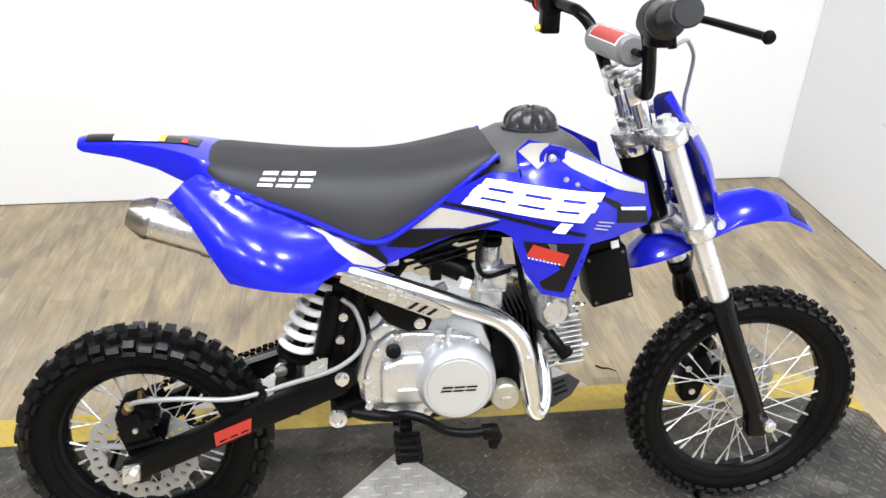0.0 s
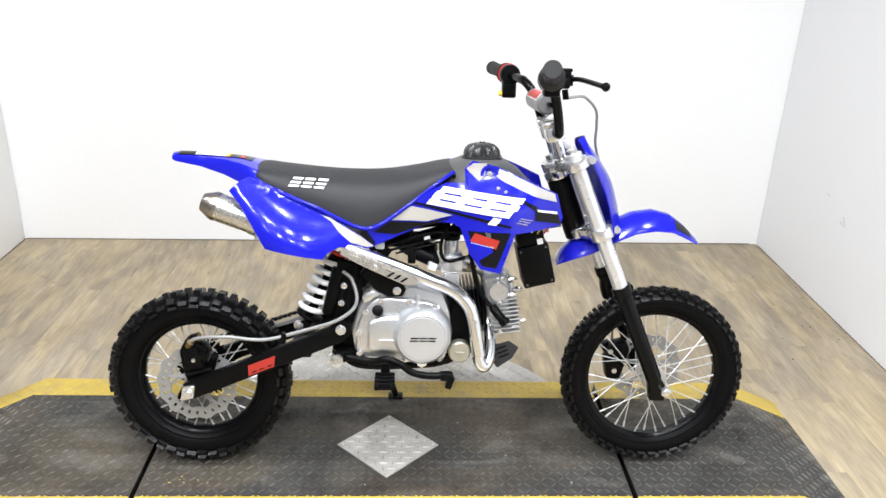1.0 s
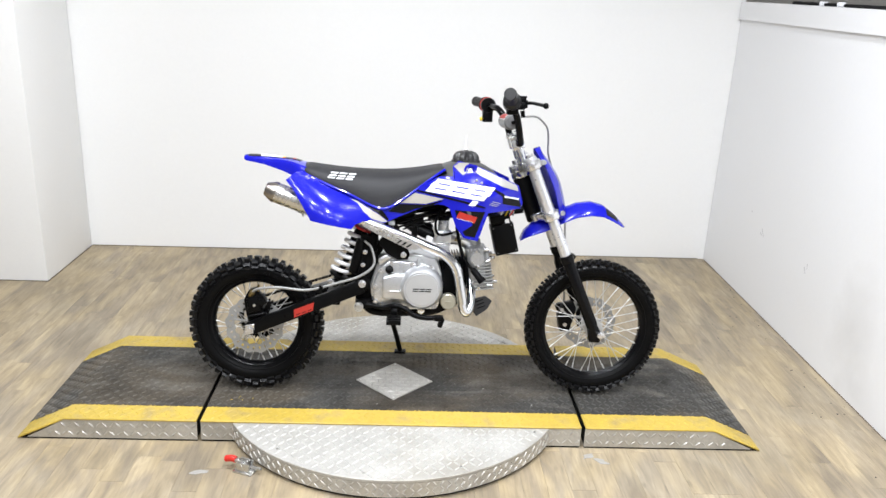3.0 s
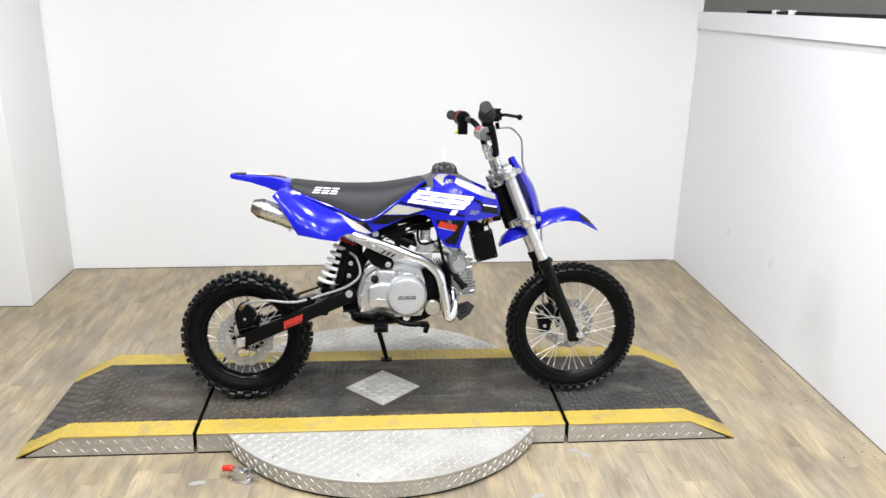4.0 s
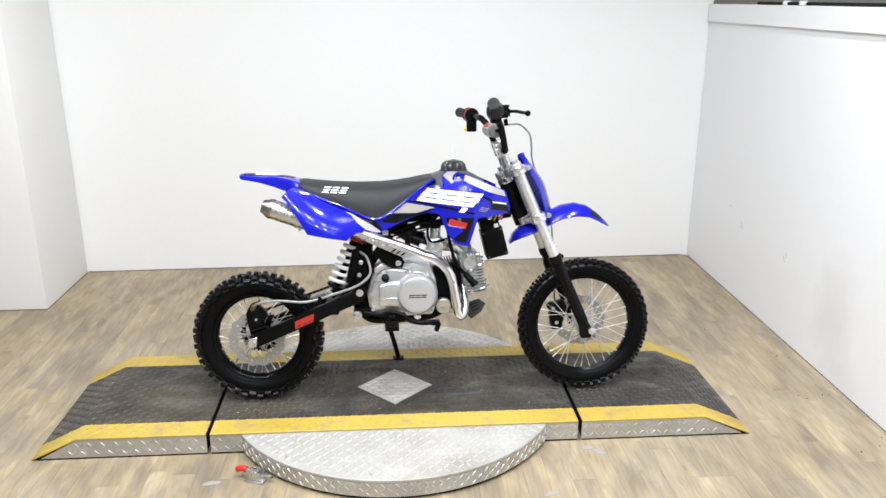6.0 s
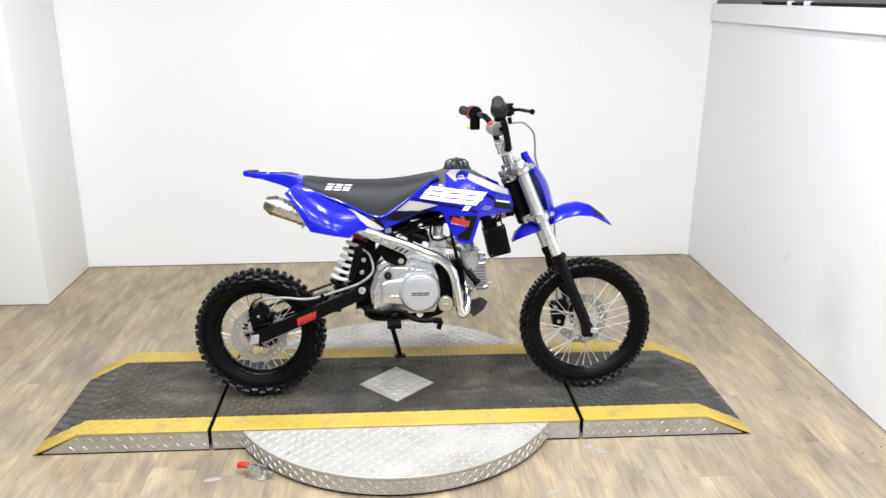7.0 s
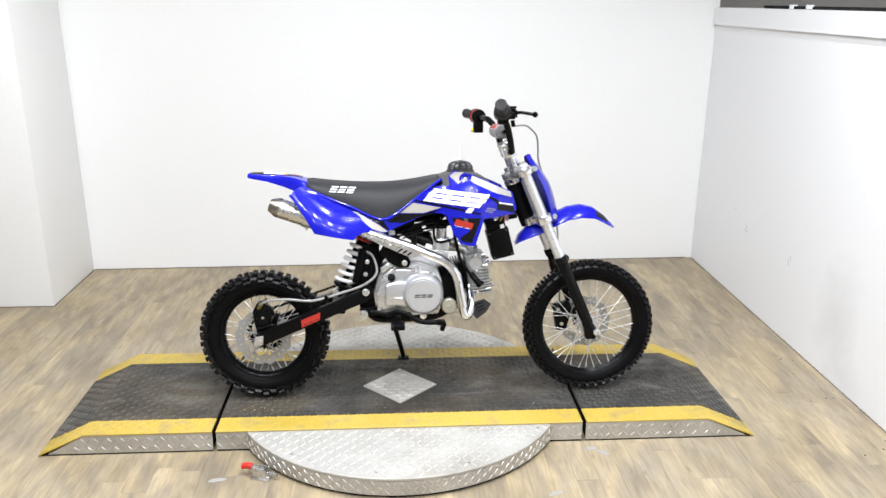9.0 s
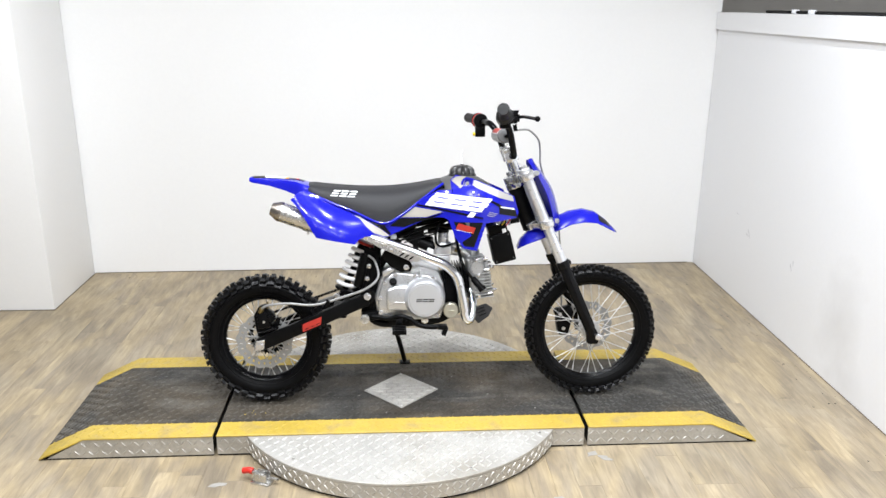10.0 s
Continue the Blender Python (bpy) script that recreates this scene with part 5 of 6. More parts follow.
def panel_depth(x, z):
    """Half-width of the rear side panel: narrow along the seat, bulging out below."""
    base = between([(-0.40, 0.100), (-0.30, 0.106), (-0.10, 0.118), (0.0, 0.120)], x)
    bulge = between([(-0.40, 0.010), (-0.34, 0.048), (-0.28, 0.072), (-0.21, 0.078), (-0.14, 0.058), (-0.08, 0.024), (-0.03, 0.003), (0.0, 0.0)], x)
    v = max(0.0, (between(SOFT_LINE, x) - z) / 0.125)
    return base + bulge * v * (2.0 - v) * step01(v / 0.25 + 0.35)


def shroud_depth(x, z):
    """Half-width of the tank shroud: widest in its lower middle, drawn in at the front tip."""
    base = between([(-0.06, 0.118), (0.06, 0.119), (0.20, 0.130), (0.27, 0.133), (0.33, 0.139), (0.40, 0.131)], x)
    flare = between([(-0.06, 0.003), (0.06, 0.006), (0.12, 0.018), (0.20, 0.042), (0.27, 0.050), (0.33, 0.026), (0.40, 0.000)], x)
    return base + flare * step01((0.815 - z) / 0.10)


PANEL = [(-0.348, 0.768), (-0.371, 0.747), (-0.344, 0.72), (-0.317, 0.68), (-0.282, 0.624), (-0.242, 0.617), (-0.198, 0.609), (-0.152, 0.6), (-0.139, 0.615), (-0.114, 0.624), (-0.078, 0.619), (-0.042, 0.617), (-0.028, 0.628), (-0.052, 0.66), (-0.085, 0.672), (-0.118, 0.689), (-0.171, 0.714), (-0.224, 0.736), (-0.274, 0.757), (-0.302, 0.770), (-0.328, 0.778)]
SHROUD = [(-0.045, 0.617), (0.015, 0.645), (0.055, 0.663), (0.094, 0.68), (0.126, 0.687), (0.149, 0.686), (0.165, 0.678), (0.187, 0.619), (0.214, 0.583), (0.26, 0.575), (0.277, 0.637), (0.29, 0.669), (0.333, 0.672), (0.402, 0.681), (0.409, 0.700), (0.392, 0.757), (0.33, 0.784), (0.248, 0.818), (0.191, 0.830), (0.173, 0.812), (0.192, 0.786), (0.17, 0.779), (0.132, 0.778), (0.066, 0.742), (0.014, 0.703), (-0.025, 0.677), (-0.054, 0.666), (-0.065, 0.637)]

SHROUD_TIP = [(0.191, 0.830), (0.173, 0.812)]


def skewed(cells, x0, z0, ux, uz, vx, vz):
    """Unit cells laid into a slanted block on the panel."""
    for a, b, c, d in cells:
        yield [(x0 + ux * u + vx * v, z0 + uz * u + vz * v) for u, v in ((a, c), (b, c), (b, d), (a, d))]


def trim(name, outline, depth, mat, parent, side, label="", lift=0.0012, step=0.03):
    return part(name, skin(outline, depth, 0.0010, step, lift, side), mat, parent, label)


for side in (-1, 1):
    tidy = "glossy blue rear side panel" if side < 0 else "glossy blue rear side panel, far side"
    panel = part("side_panel", skin(PANEL, panel_depth, 0.0035, 0.010, 0, side), M["blue"], bike, tidy, 28)
    trim("stripe", [(-0.161, 0.695), (-0.138, 0.688), (-0.119, 0.676), (-0.065, 0.644), (-0.036, 0.621), (-0.053, 0.620), (-0.089, 0.632), (-0.115, 0.655), (-0.136, 0.681)], panel_depth, M["silver_print"], panel, side, "silver-grey printed stripe")
    trim("stripe", [(-0.120, 0.681), (-0.089, 0.670), (-0.062, 0.660), (-0.053, 0.657), (-0.031, 0.629), (-0.036, 0.624), (-0.065, 0.6455)], panel_depth, M["black_print"], panel, side, "black printed stripe")
    outline = SHROUD if side < 0 else [p for p in SHROUD if p not in SHROUD_TIP]
    shroud = part("tank_shroud", skin(outline, shroud_depth, 0.0035, 0.010, 0.0015, side), M["blue"], bike, "glossy blue tank shroud with white and black graphics", 28)
    lift = 0.0030
    trim("stripe", [(0.051, 0.72), (0.146, 0.706), (0.088, 0.686), (0.001, 0.685), (0.034, 0.706)], shroud_depth, M["silver_print"], shroud, side, "silver-grey printed stripe", lift)
    trim("stripe", [(0.001, 0.682), (0.088, 0.683), (0.146, 0.702), (0.107, 0.682), (0.061, 0.669), (0.015, 0.651), (-0.035, 0.655)], shroud_depth, M["black_print"], shroud, side, "black printed stripe", lift)
    trim("stripe", [(0.054, 0.727), (0.057, 0.731), (0.209, 0.705), (0.281, 0.688), (0.279, 0.683), (0.209, 0.698)], shroud_depth, M["black_print"], shroud, side, "thin black printed line", lift + 0.0002)
    if side < 0:
        trim("stripe", [(0.176, 0.812), (0.193, 0.825), (0.224, 0.825), (0.219, 0.796), (0.206, 0.785)], shroud_depth, M["silver_print"], shroud, side, "silver-grey printed panel", lift)
    trim("stripe", [(0.254, 0.813), (0.33, 0.781), (0.386, 0.757), (0.391, 0.738), (0.337, 0.753), (0.260, 0.787), (0.246, 0.797)], shroud_depth, M["pale_print"], shroud, side, "pale printed stripe along the top", lift)
    trim("stripe", [(0.267, 0.765), (0.337, 0.733), (0.353, 0.719), (0.396, 0.712), (0.404, 0.685), (0.338, 0.698), (0.358, 0.707), (0.322, 0.731)], shroud_depth, M["black_print"], shroud, side, "black printed arrow", lift)
    trim("mark", [(0.342, 0.724), (0.393, 0.715), (0.395, 0.709), (0.345, 0.719)], shroud_depth, M["white_print"], shroud, side, "small white bar", lift + 0.0008)
    for k in range(3):
        trim("mark", [(0.302 - 0.004 * k, 0.7065 - 0.0048 * k), (0.332 - 0.006 * k, 0.6995 - 0.0048 * k), (0.332 - 0.006 * k, 0.698 - 0.0048 * k), (0.302 - 0.004 * k, 0.705 - 0.0048 * k)], shroud_depth, M["silver_print"], shroud, side, lift=lift + 0.0008)
    grille = trim("stripe", [(0.182, 0.673), (0.28, 0.672), (0.264, 0.631), (0.25, 0.588), (0.217, 0.592), (0.196, 0.634)], shroud_depth, M["black_print"], shroud, side, "black printed lower panel", lift)
    trim("mark", [(0.198, 0.669), (0.255, 0.654), (0.247, 0.633), (0.237, 0.639), (0.188, 0.649)], shroud_depth, M["red_print"], shroud, side, "red printed mark", lift + 0.0010)
    for k in range(9):
        trim("mark", [(0.190 + k * 0.006, 0.6475 - k * 0.0011), (0.1925 + k * 0.006, 0.6470 - k * 0.0011), (0.1935 + k * 0.006, 0.6445 - k * 0.0011), (0.191 + k * 0.006, 0.6450 - k * 0.0011)], shroud_depth, M["white_print"], shroud, side, lift=lift + 0.0018)
    trim("stripe", [(0.189, 0.650), (0.236, 0.637), (0.242, 0.628), (0.207, 0.602)], shroud_depth, M["blue"], shroud, side, "blue wedge in the black print", lift + 0.0006)
    # Gloss sheen on the black print, put in as a grey patch.
    trim("mark", [(0.220, 0.672), (0.234, 0.671), (0.236, 0.655), (0.228, 0.657)], shroud_depth, M["tank"], shroud, side, "grey stripe painted as a sheen on the black print", lift + 0.0004)
    # slanted white emblem: plain bars and joining blocks
    cells = [(0.03, 1.0, 0.73, 1.0), (0.0, 1.0, 0.38, 0.63), (0.0, 0.97, 0.02, 0.29), (0.80, 0.90, -0.42, -0.06)]
    cells += [(u, u + 0.09, v, v + 0.13) for u in (0.01, 0.30, 0.60, 0.88) for v in (0.27, 0.62)]
    for quad in skewed(cells, 0.085, 0.727, 0.194, -0.021, 0.034, 0.044):
        trim("emblem_bar", quad, shroud_depth, M["white_print"], shroud, side, lift=lift + 0.0012)
    for sx, sz, rr in ((0.230, 0.801, 0.0065), (0.250, 0.771, 0.0045), (0.267, 0.764, 0.004)):
        d = side * (shroud_depth(sx, sz) + 0.002)
        part("bolt", merge(rod((sx, d, sz), (sx, d + side * 0.004, sz), rr, 20, bevel=0.001), rod((sx, d + side * 0.004, sz), (sx, d + side * 0.007, sz), rr * 0.55, 6)), M["steel"], shroud)
    part("bolt_recess", lathe([(0.0135, 0), (0.021, 0.0), (0.021, 0.003), (0.0135, 0.003)], (0.230, side * (shroud_depth(0.230, 0.801) + 0.0018), 0.801), (0, side, 0), 28, True), M["blue"], shroud)

# tail and rear fender
rings = []
for x, w, zt, zb in ((-0.525, 0.020, 0.813, 0.803), (-0.516, 0.027, 0.815, 0.799), (-0.455, 0.031, 0.814, 0.788), (-0.400, 0.042, 0.809, 0.772), (-0.355, 0.068, 0.804, 0.757), (-0.318, 0.088, 0.794, 0.748), (-0.240, 0.090, 0.760, 0.720), (-0.16, 0.08, 0.72, 0.68)):
    rings.append([(x, -w, zb), (x, -w * 0.98, zb + (zt - zb) * 0.55), (x, -w * 0.86, zt - 0.002), (x, -w * 0.5, zt + 0.002), (x, 0, zt + 0.004), (x, w * 0.5, zt + 0.002), (x, w * 0.86, zt - 0.002), (x, w * 0.98, zb + (zt - zb) * 0.55), (x, w, zb), (x, w * 0.9, zb + 0.004), (x, 0, zb + 0.010), (x, -w * 0.9, zb + 0.004)])
tail = part("rear_fender", soften(loft(rings), 0.0015, 1, 50), M["blue"], bike, "pointed glossy blue rear fender", 40)


def tail_top(x, y):
    zt = between([(-0.525, 0.813), (-0.516, 0.815), (-0.455, 0.814), (-0.400, 0.809), (-0.355, 0.804), (-0.318, 0.794)], x)
    w = between([(-0.525, 0.020), (-0.516, 0.027), (-0.455, 0.031), (-0.400, 0.042), (-0.355, 0.068), (-0.318, 0.088)], x)
    f = abs(y) / w
    return zt + (0.004 - 0.004 * f if f < 0.5 else 0.002 - 0.004 * (f - 0.5) / 0.36)


def tail_patch(x0, x1, y0, y1, lift, mat, label):
    bm = bmesh.new()
    nx, ny = 8, 8
    low = [[bm.verts.new((x0 + (x1 - x0) * i / nx, y0 + (y1 - y0) * j / ny, 0)) for j in range(ny + 1)] for i in range(nx + 1)]
    for r in low:
        for v in r:
            v.co.z = tail_top(v.co.x, v.co.y) + lift
    for i in range(nx):
        for j in range(ny):
            bm.faces.new((low[i][j], low[i + 1][j], low[i + 1][j + 1], low[i][j + 1]))
    ex = bmesh.ops.extrude_face_region(bm, geom=list(bm.faces))
    bmesh.ops.translate(bm, vec=(0, 0, 0.0008), verts=[v for v in ex["geom"] if isinstance(v, bmesh.types.BMVert)])
    return part("tail_label", bm, mat, tail, label)


tail_patch(-0.510, -0.335, -0.023, 0.023, 0.0006, M["black_print"], "dark printed strip on the fender")
tail_patch(-0.468, -0.398, -0.0215, 0.0215, 0.0018, M["white_print"], "white warning label")
tail_patch(-0.398, -0.388, -0.0215, 0.0215, 0.0018, M["orange_print"], "orange end of the label")
tail_patch(-0.362, -0.352, -0.0215, 0.0, 0.0018, M["red_print"], "small red mark")

# seat
SEAT_TOP = [(-0.330, 0.790), (-0.318, 0.797), (-0.300, 0.798), (-0.264, 0.794), (-0.182, 0.787), (-0.100, 0.784), (-0.017, 0.786), (0.066, 0.796), (0.120, 0.805), (0.146, 0.807), (0.156, 0.795)]
SEAT_HALF = [(-0.330, 0.050), (-0.318, 0.080), (-0.290, 0.098), (-0.200, 0.112), (-0.050, 0.122), (0.066, 0.117), (0.120, 0.107), (0.156, 0.090)]
rings = []
steps = 40
for i in range(steps + 1):
    x = -0.330 + 0.486 * i / steps
    zt, zb, w = between(SEAT_TOP, x), between(SEAT_LINE, x) - 0.006, between(SEAT_HALF, x)
    zb = min(zb, zt - 0.008)
    h = zt - zb
    half = [(w, zb), (w * 1.00, zb + 0.28 * h), (w * 0.94, zb + 0.55 * h), (w * 0.82, zb + 0.75 * h), (w * 0.66, zb + 0.86 * h), (w * 0.45, zb + 0.935 * h), (w * 0.22, zb + 0.98 * h)]
    rings.append([(x, -y, z) for y, z in half] + [(x, 0, zt + 0.001)] + [(x, y, z) for y, z in reversed(half)] + [(x, 0, zb + 0.004)])
seat = part("seat", loft(rings), M["seat"], bike, "long dark grey grained vinyl seat", 50)


def seat_depth(x, z):
    zt, zb, w = between(SEAT_TOP, x), between(SEAT_LINE, x) - 0.006, between(SEAT_HALF, x)
    f = (z - zb) / (zt - zb)
    return w * between([(0, 1.0), (0.28, 1.0), (0.55, 0.94), (0.75, 0.82), (0.86, 0.66), (0.935, 0.45)], f)


for side in (-1, 1):
    cells = [(u + 0.02 * v, u + w + 0.02 * v, v, v + 0.19) for u, w in ((0.0, 0.27), (0.34, 0.27), (0.68, 0.27)) for v in (0.03, 0.41, 0.80)]
    for quad in skewed(cells, -0.237, 0.7575, 0.086, -0.005, 0.010, 0.0195):
        part("emblem_bar", skin(quad, seat_depth, 0.0008, 0.012, 0.0012, side), M["white_print"], seat, "white printed bar")
    rim_line = [(x, side * (between(SEAT_HALF, x) + 0.006), z - 0.004) for x, z in SEAT_LINE]
    part("seat_edge", tube(rim_line, 0.0045, 8, 6), M["blue"], seat, "raised blue rim along the seat")
part("seat_lip", tube([(0.152, -0.092, 0.782), (0.156, -0.062, 0.797), (0.157, 0, 0.802), (0.156, 0.062, 0.797), (0.152, 0.092, 0.782)], 0.004, 10), M["black_satin"], seat)

# fuel tank and cap
rings = []
for x, w, zt, zb in ((0.125, 0.070, 0.798, 0.70), (0.145, 0.100, 0.808, 0.69), (0.175, 0.121, 0.818, 0.69), (0.215, 0.125, 0.823, 0.69), (0.255, 0.116, 0.822, 0.69), (0.285, 0.092, 0.812, 0.70), (0.315, 0.075, 0.795, 0.71), (0.350, 0.050, 0.760, 0.71)):
    h = zt - zb
    half = [(w * 0.8, zb), (w, zb + 0.45 * h), (w * 0.95, zb + 0.68 * h), (w * 0.77, zb + 0.86 * h), (w * 0.54, zb + 0.965 * h), (w * 0.27, zt)]
    rings.append([(x, -y, z) for y, z in half] + [(x, 0, zt)] + [(x, y, z) for y, z in reversed(half)])
tank = part("fuel_tank", loft(rings), M["tank"], bike, "dark grey moulded plastic fuel tank", 50)
CAPX, CAPZ = 0.224, 0.823
cap_r = []
for h, r0, dip in ((-0.004, 0.045, 0.004), (0.004, 0.047, 0.010), (0.014, 0.0455, 0.013), (0.022, 0.041, 0.011), (0.029, 0.032, 0.005), (0.033, 0.018, 0.0)):
    cap_r.append([(CAPX + (r0 - dip * (0.5 + 0.5 * math.cos(8 * a)) ** 3) * math.cos(a), (r0 - dip * (0.5 + 0.5 * math.cos(8 * a)) ** 3) * math.sin(a), CAPZ + h) for a in (2 * math.pi * i / 108 for i in range(108))])
part("fuel_cap", merge(loft(cap_r), lathe([(0.048, -0.012), (0.050, -0.010), (0.050, 0.001), (0.040, 0.003)], (CAPX, 0, CAPZ), (0, 0, 1), 40), rod((CAPX, 0, CAPZ + 0.030), (CAPX, 0, CAPZ + 0.036), 0.007, 14, bevel=0.001)), M["cap"], tank, "dark scalloped screw cap", 45)
part("vent_hose", tube([(CAPX, 0, CAPZ + 0.034), (CAPX - 0.002, 0.004, CAPZ + 0.060), (CAPX + 0.001, 0.0, CAPZ + 0.085)], 0.0026, 8), M["white_print"], tank, "thin clear vent tube")

# ---- front end ----
F_TOP, F_LOW = Vector((0.430, 0, 0.846)), Vector((0.700, 0, 0.226))
FD = (F_LOW - F_TOP).normalized()
FN = Vector((-FD.z, 0, FD.x))


def on_fork(z, y, ahead=0.0):
    k = (z - F_TOP.z) / FD.z
    return F_TOP + FD * k + Vector((0, y, 0)) - FN * ahead * -1


for y in (-0.094, 0.094):
    leg = part("fork_leg", merge(rod(on_fork(0.512, y), on_fork(0.835, y), 0.0185, 24), rod(on_fork(0.835, y), on_fork(0.846, y), 0.0205, 24, bevel=0.002)), M["fork_tube"], bike, "satin alloy upper fork tube")
    part("lower_leg", merge(rod(on_fork(0.240, y), on_fork(0.505, y), 0.0190, 24, 0.0205, bevel=0.002), rod(on_fork(0.495, y), on_fork(0.520, y), 0.0235, 24, bevel=0.003), soften(slab([(FX - 0.032, 0.216), (FX + 0.006, 0.216), (FX + 0.012, 0.248), (FX - 0.004, 0.275), (FX - 0.040, 0.275)], y - 0.015, y + 0.015), 0.006, 2), beam(on_fork(0.270, y, 0.006), on_fork(0.490, y, 0.006), 0.020, 0.030, 0.006)), M["black_paint"], leg, "gloss black lower fork leg")
    part("fork_cap", rod(on_fork(0.846, y), on_fork(0.856, y), 0.013, 6), M["alloy"], leg)
part("front_axle", merge(rod((FX, -0.106, FR), (FX, 0.106, FR), 0.007, 14), rod((FX + 0.004, -0.109, FR), (FX + 0.004, -0.121, FR), 0.013, 6, bevel=0.001), rod((FX + 0.004, -0.121, FR), (FX + 0.004, -0.126, FR), 0.007, 12)), M["alloy"], bike, "bright front axle and nut")
# Added block that fills out the far lower leg's top and dust seal.
part("far_leg_top", merge(soften(slab([(0.582, 0.425), (0.602, 0.425), (0.604, 0.495), (0.582, 0.524), (0.566, 0.505), (0.572, 0.455)], 0.080, 0.108), 0.006, 2)), M["black_satin"], bike, "black top of the far lower fork leg with its dust seal")
fcal = part("front_caliper", merge(
    soften(slab([(0.585, 0.270), (0.600, 0.315), (0.640, 0.325), (0.652, 0.300), (0.640, 0.250), (0.630, 0.215), (0.595, 0.212)], 0.030, 0.075), 0.007, 2),
    rod((0.598, 0.060, 0.295), (0.598, 0.085, 0.295), 0.016, 16, bevel=0.002), rod((0.610, 0.060, 0.240), (0.610, 0.085, 0.240), 0.016, 16, bevel=0.002), beam((0.64, 0.06, 0.30), (0.665, 0.085, 0.36), 0.02, 0.03, 0.004)), M["black_satin"], bike, "black front brake caliper")
for bx, bz in ((0.598, 0.295), (0.612, 0.240)):
    part("bolt", rod((bx, 0.027, bz), (bx, 0.030, bz), 0.007, 8), M["steel"], fcal)
part("fender_bracket", rod((0.600, -0.080, 0.512), (0.600, -0.055, 0.512), 0.01, 10), M["black_satin"], bike)

# triple clamps
for zc, name, t, label in ((0.822, "top_clamp", 0.026, "bright machined top fork clamp"), (0.655, "lower_clamp", 0.028, "bright machined lower fork clamp")):
    c = on_fork(zc, 0)
    bits = []
    for y in (-0.094, 0.094):
        bits.append(rod(on_fork(zc - t / 2, y), on_fork(zc + t / 2, y), 0.029, 24, bevel=0.004))
        bits.append(rod(on_fork(zc, y, 0.026) + Vector((0.012, 0.012 if y > 0 else -0.012, 0)), on_fork(zc, y, 0.026) + Vector((0.012, -0.018 if y > 0 else 0.018, 0)), 0.009, 12))
    a = Vector((c.x - 0.031, 0, c.z - 0.014))
    bits.append(rod(a - FD * t / 2, a + FD * t / 2, 0.036, 26, bevel=0.004))
    for y in (-1, 1):
        bits.append(beam(on_fork(zc, y * 0.094), a + Vector((0, y * 0.01, 0)), 0.040, t * 0.85, 0.004, tuple(FD)))
    part(name, merge(*bits), M["alloy"], bike, label)
SX = on_fork(0.822, 0) + Vector((-0.031, 0, -0.014))
part("stem_nut", merge(rod(SX - FD * 0.013, SX - FD * 0.028, 0.019, 6, bevel=0.001), rod(SX + FD * 0.014, SX + FD * 0.034, 0.037, 28, bevel=0.002)), M["chrome"], bike, "chrome steering stem nut and race")
for y in (-0.045, 0.045):
    base = SX + Vector((0.008, y, 0.012))
    riser = part("handlebar_riser", merge(rod(base, base + Vector((-0.022, 0, 0.062)), 0.0145, 22), rod(base, base + Vector((-0.004, 0, 0.010)), 0.020, 22, bevel=0.002), moved(box(-0.022, 0.022, -0.016, 0.016, -0.018, 0.018, 0.004), Matrix.Translation(base + Vector((-0.024, 0, 0.068))) @ Matrix.Rotation(radians(-22), 4, "Y"))), M["chrome"], bike, "tall chrome handlebar riser")
    part("clamp_cap", moved(merge(box(-0.022, 0.022, -0.016, 0.016, 0.000, 0.016, 0.005), rod((-0.014, 0, 0.014), (-0.014, 0, 0.020), 0.005, 8), rod((0.014, 0, 0.014), (0.014, 0, 0.020), 0.005, 8)), Matrix.Translation(base + Vector((-0.030, 0, 0.084))) @ Matrix.Rotation(radians(-22), 4, "Y")), M["alloy"], riser)

BAR_L = [(0.380, 0.0, 0.890), (0.380, 0.065, 0.890), (0.379, 0.088, 0.899), (0.366, 0.124, 0.968), (0.352, 0.152, 0.998), (0.340, 0.20, 1.006), (0.308, 0.385, 1.022)]
BAR_L = [(x + 0.012 * (1 - step01((y - 0.09) / 0.06)), y, z) for x, y, z in BAR_L]
BAR_R = [(x + 0.050 * y - 0.014 * step01((y - 0.2) / 0.185), -y, z + 0.010 * step01((y - 0.1) / 0.1) + 0.015 * step01((y - 0.2) / 0.185)) for x, y, z in BAR_L]
BAR_L = [(x - 0.050 * y, y, z) for x, y, z in BAR_L]
bar = part("handlebar", merge(tube(BAR_L, 0.0115, 16, 10), tube(BAR_R, 0.0115, 16, 10), rod((0.366, -0.118, 0.960), (0.366, 0.118, 0.960), 0.006, 12)), M["black_paint"], bike, "gloss black braced handlebar")
pad = part("bar_pad", lathe([(0, -0.090), (0.021, -0.090), (0.0255, -0.085), (0.0255, 0.090), (0.021, 0.096), (0, 0.096)], (0.364, 0, 0.960), (0, 1, 0), 28), M["pad"], bike, "round grey crossbar pad")
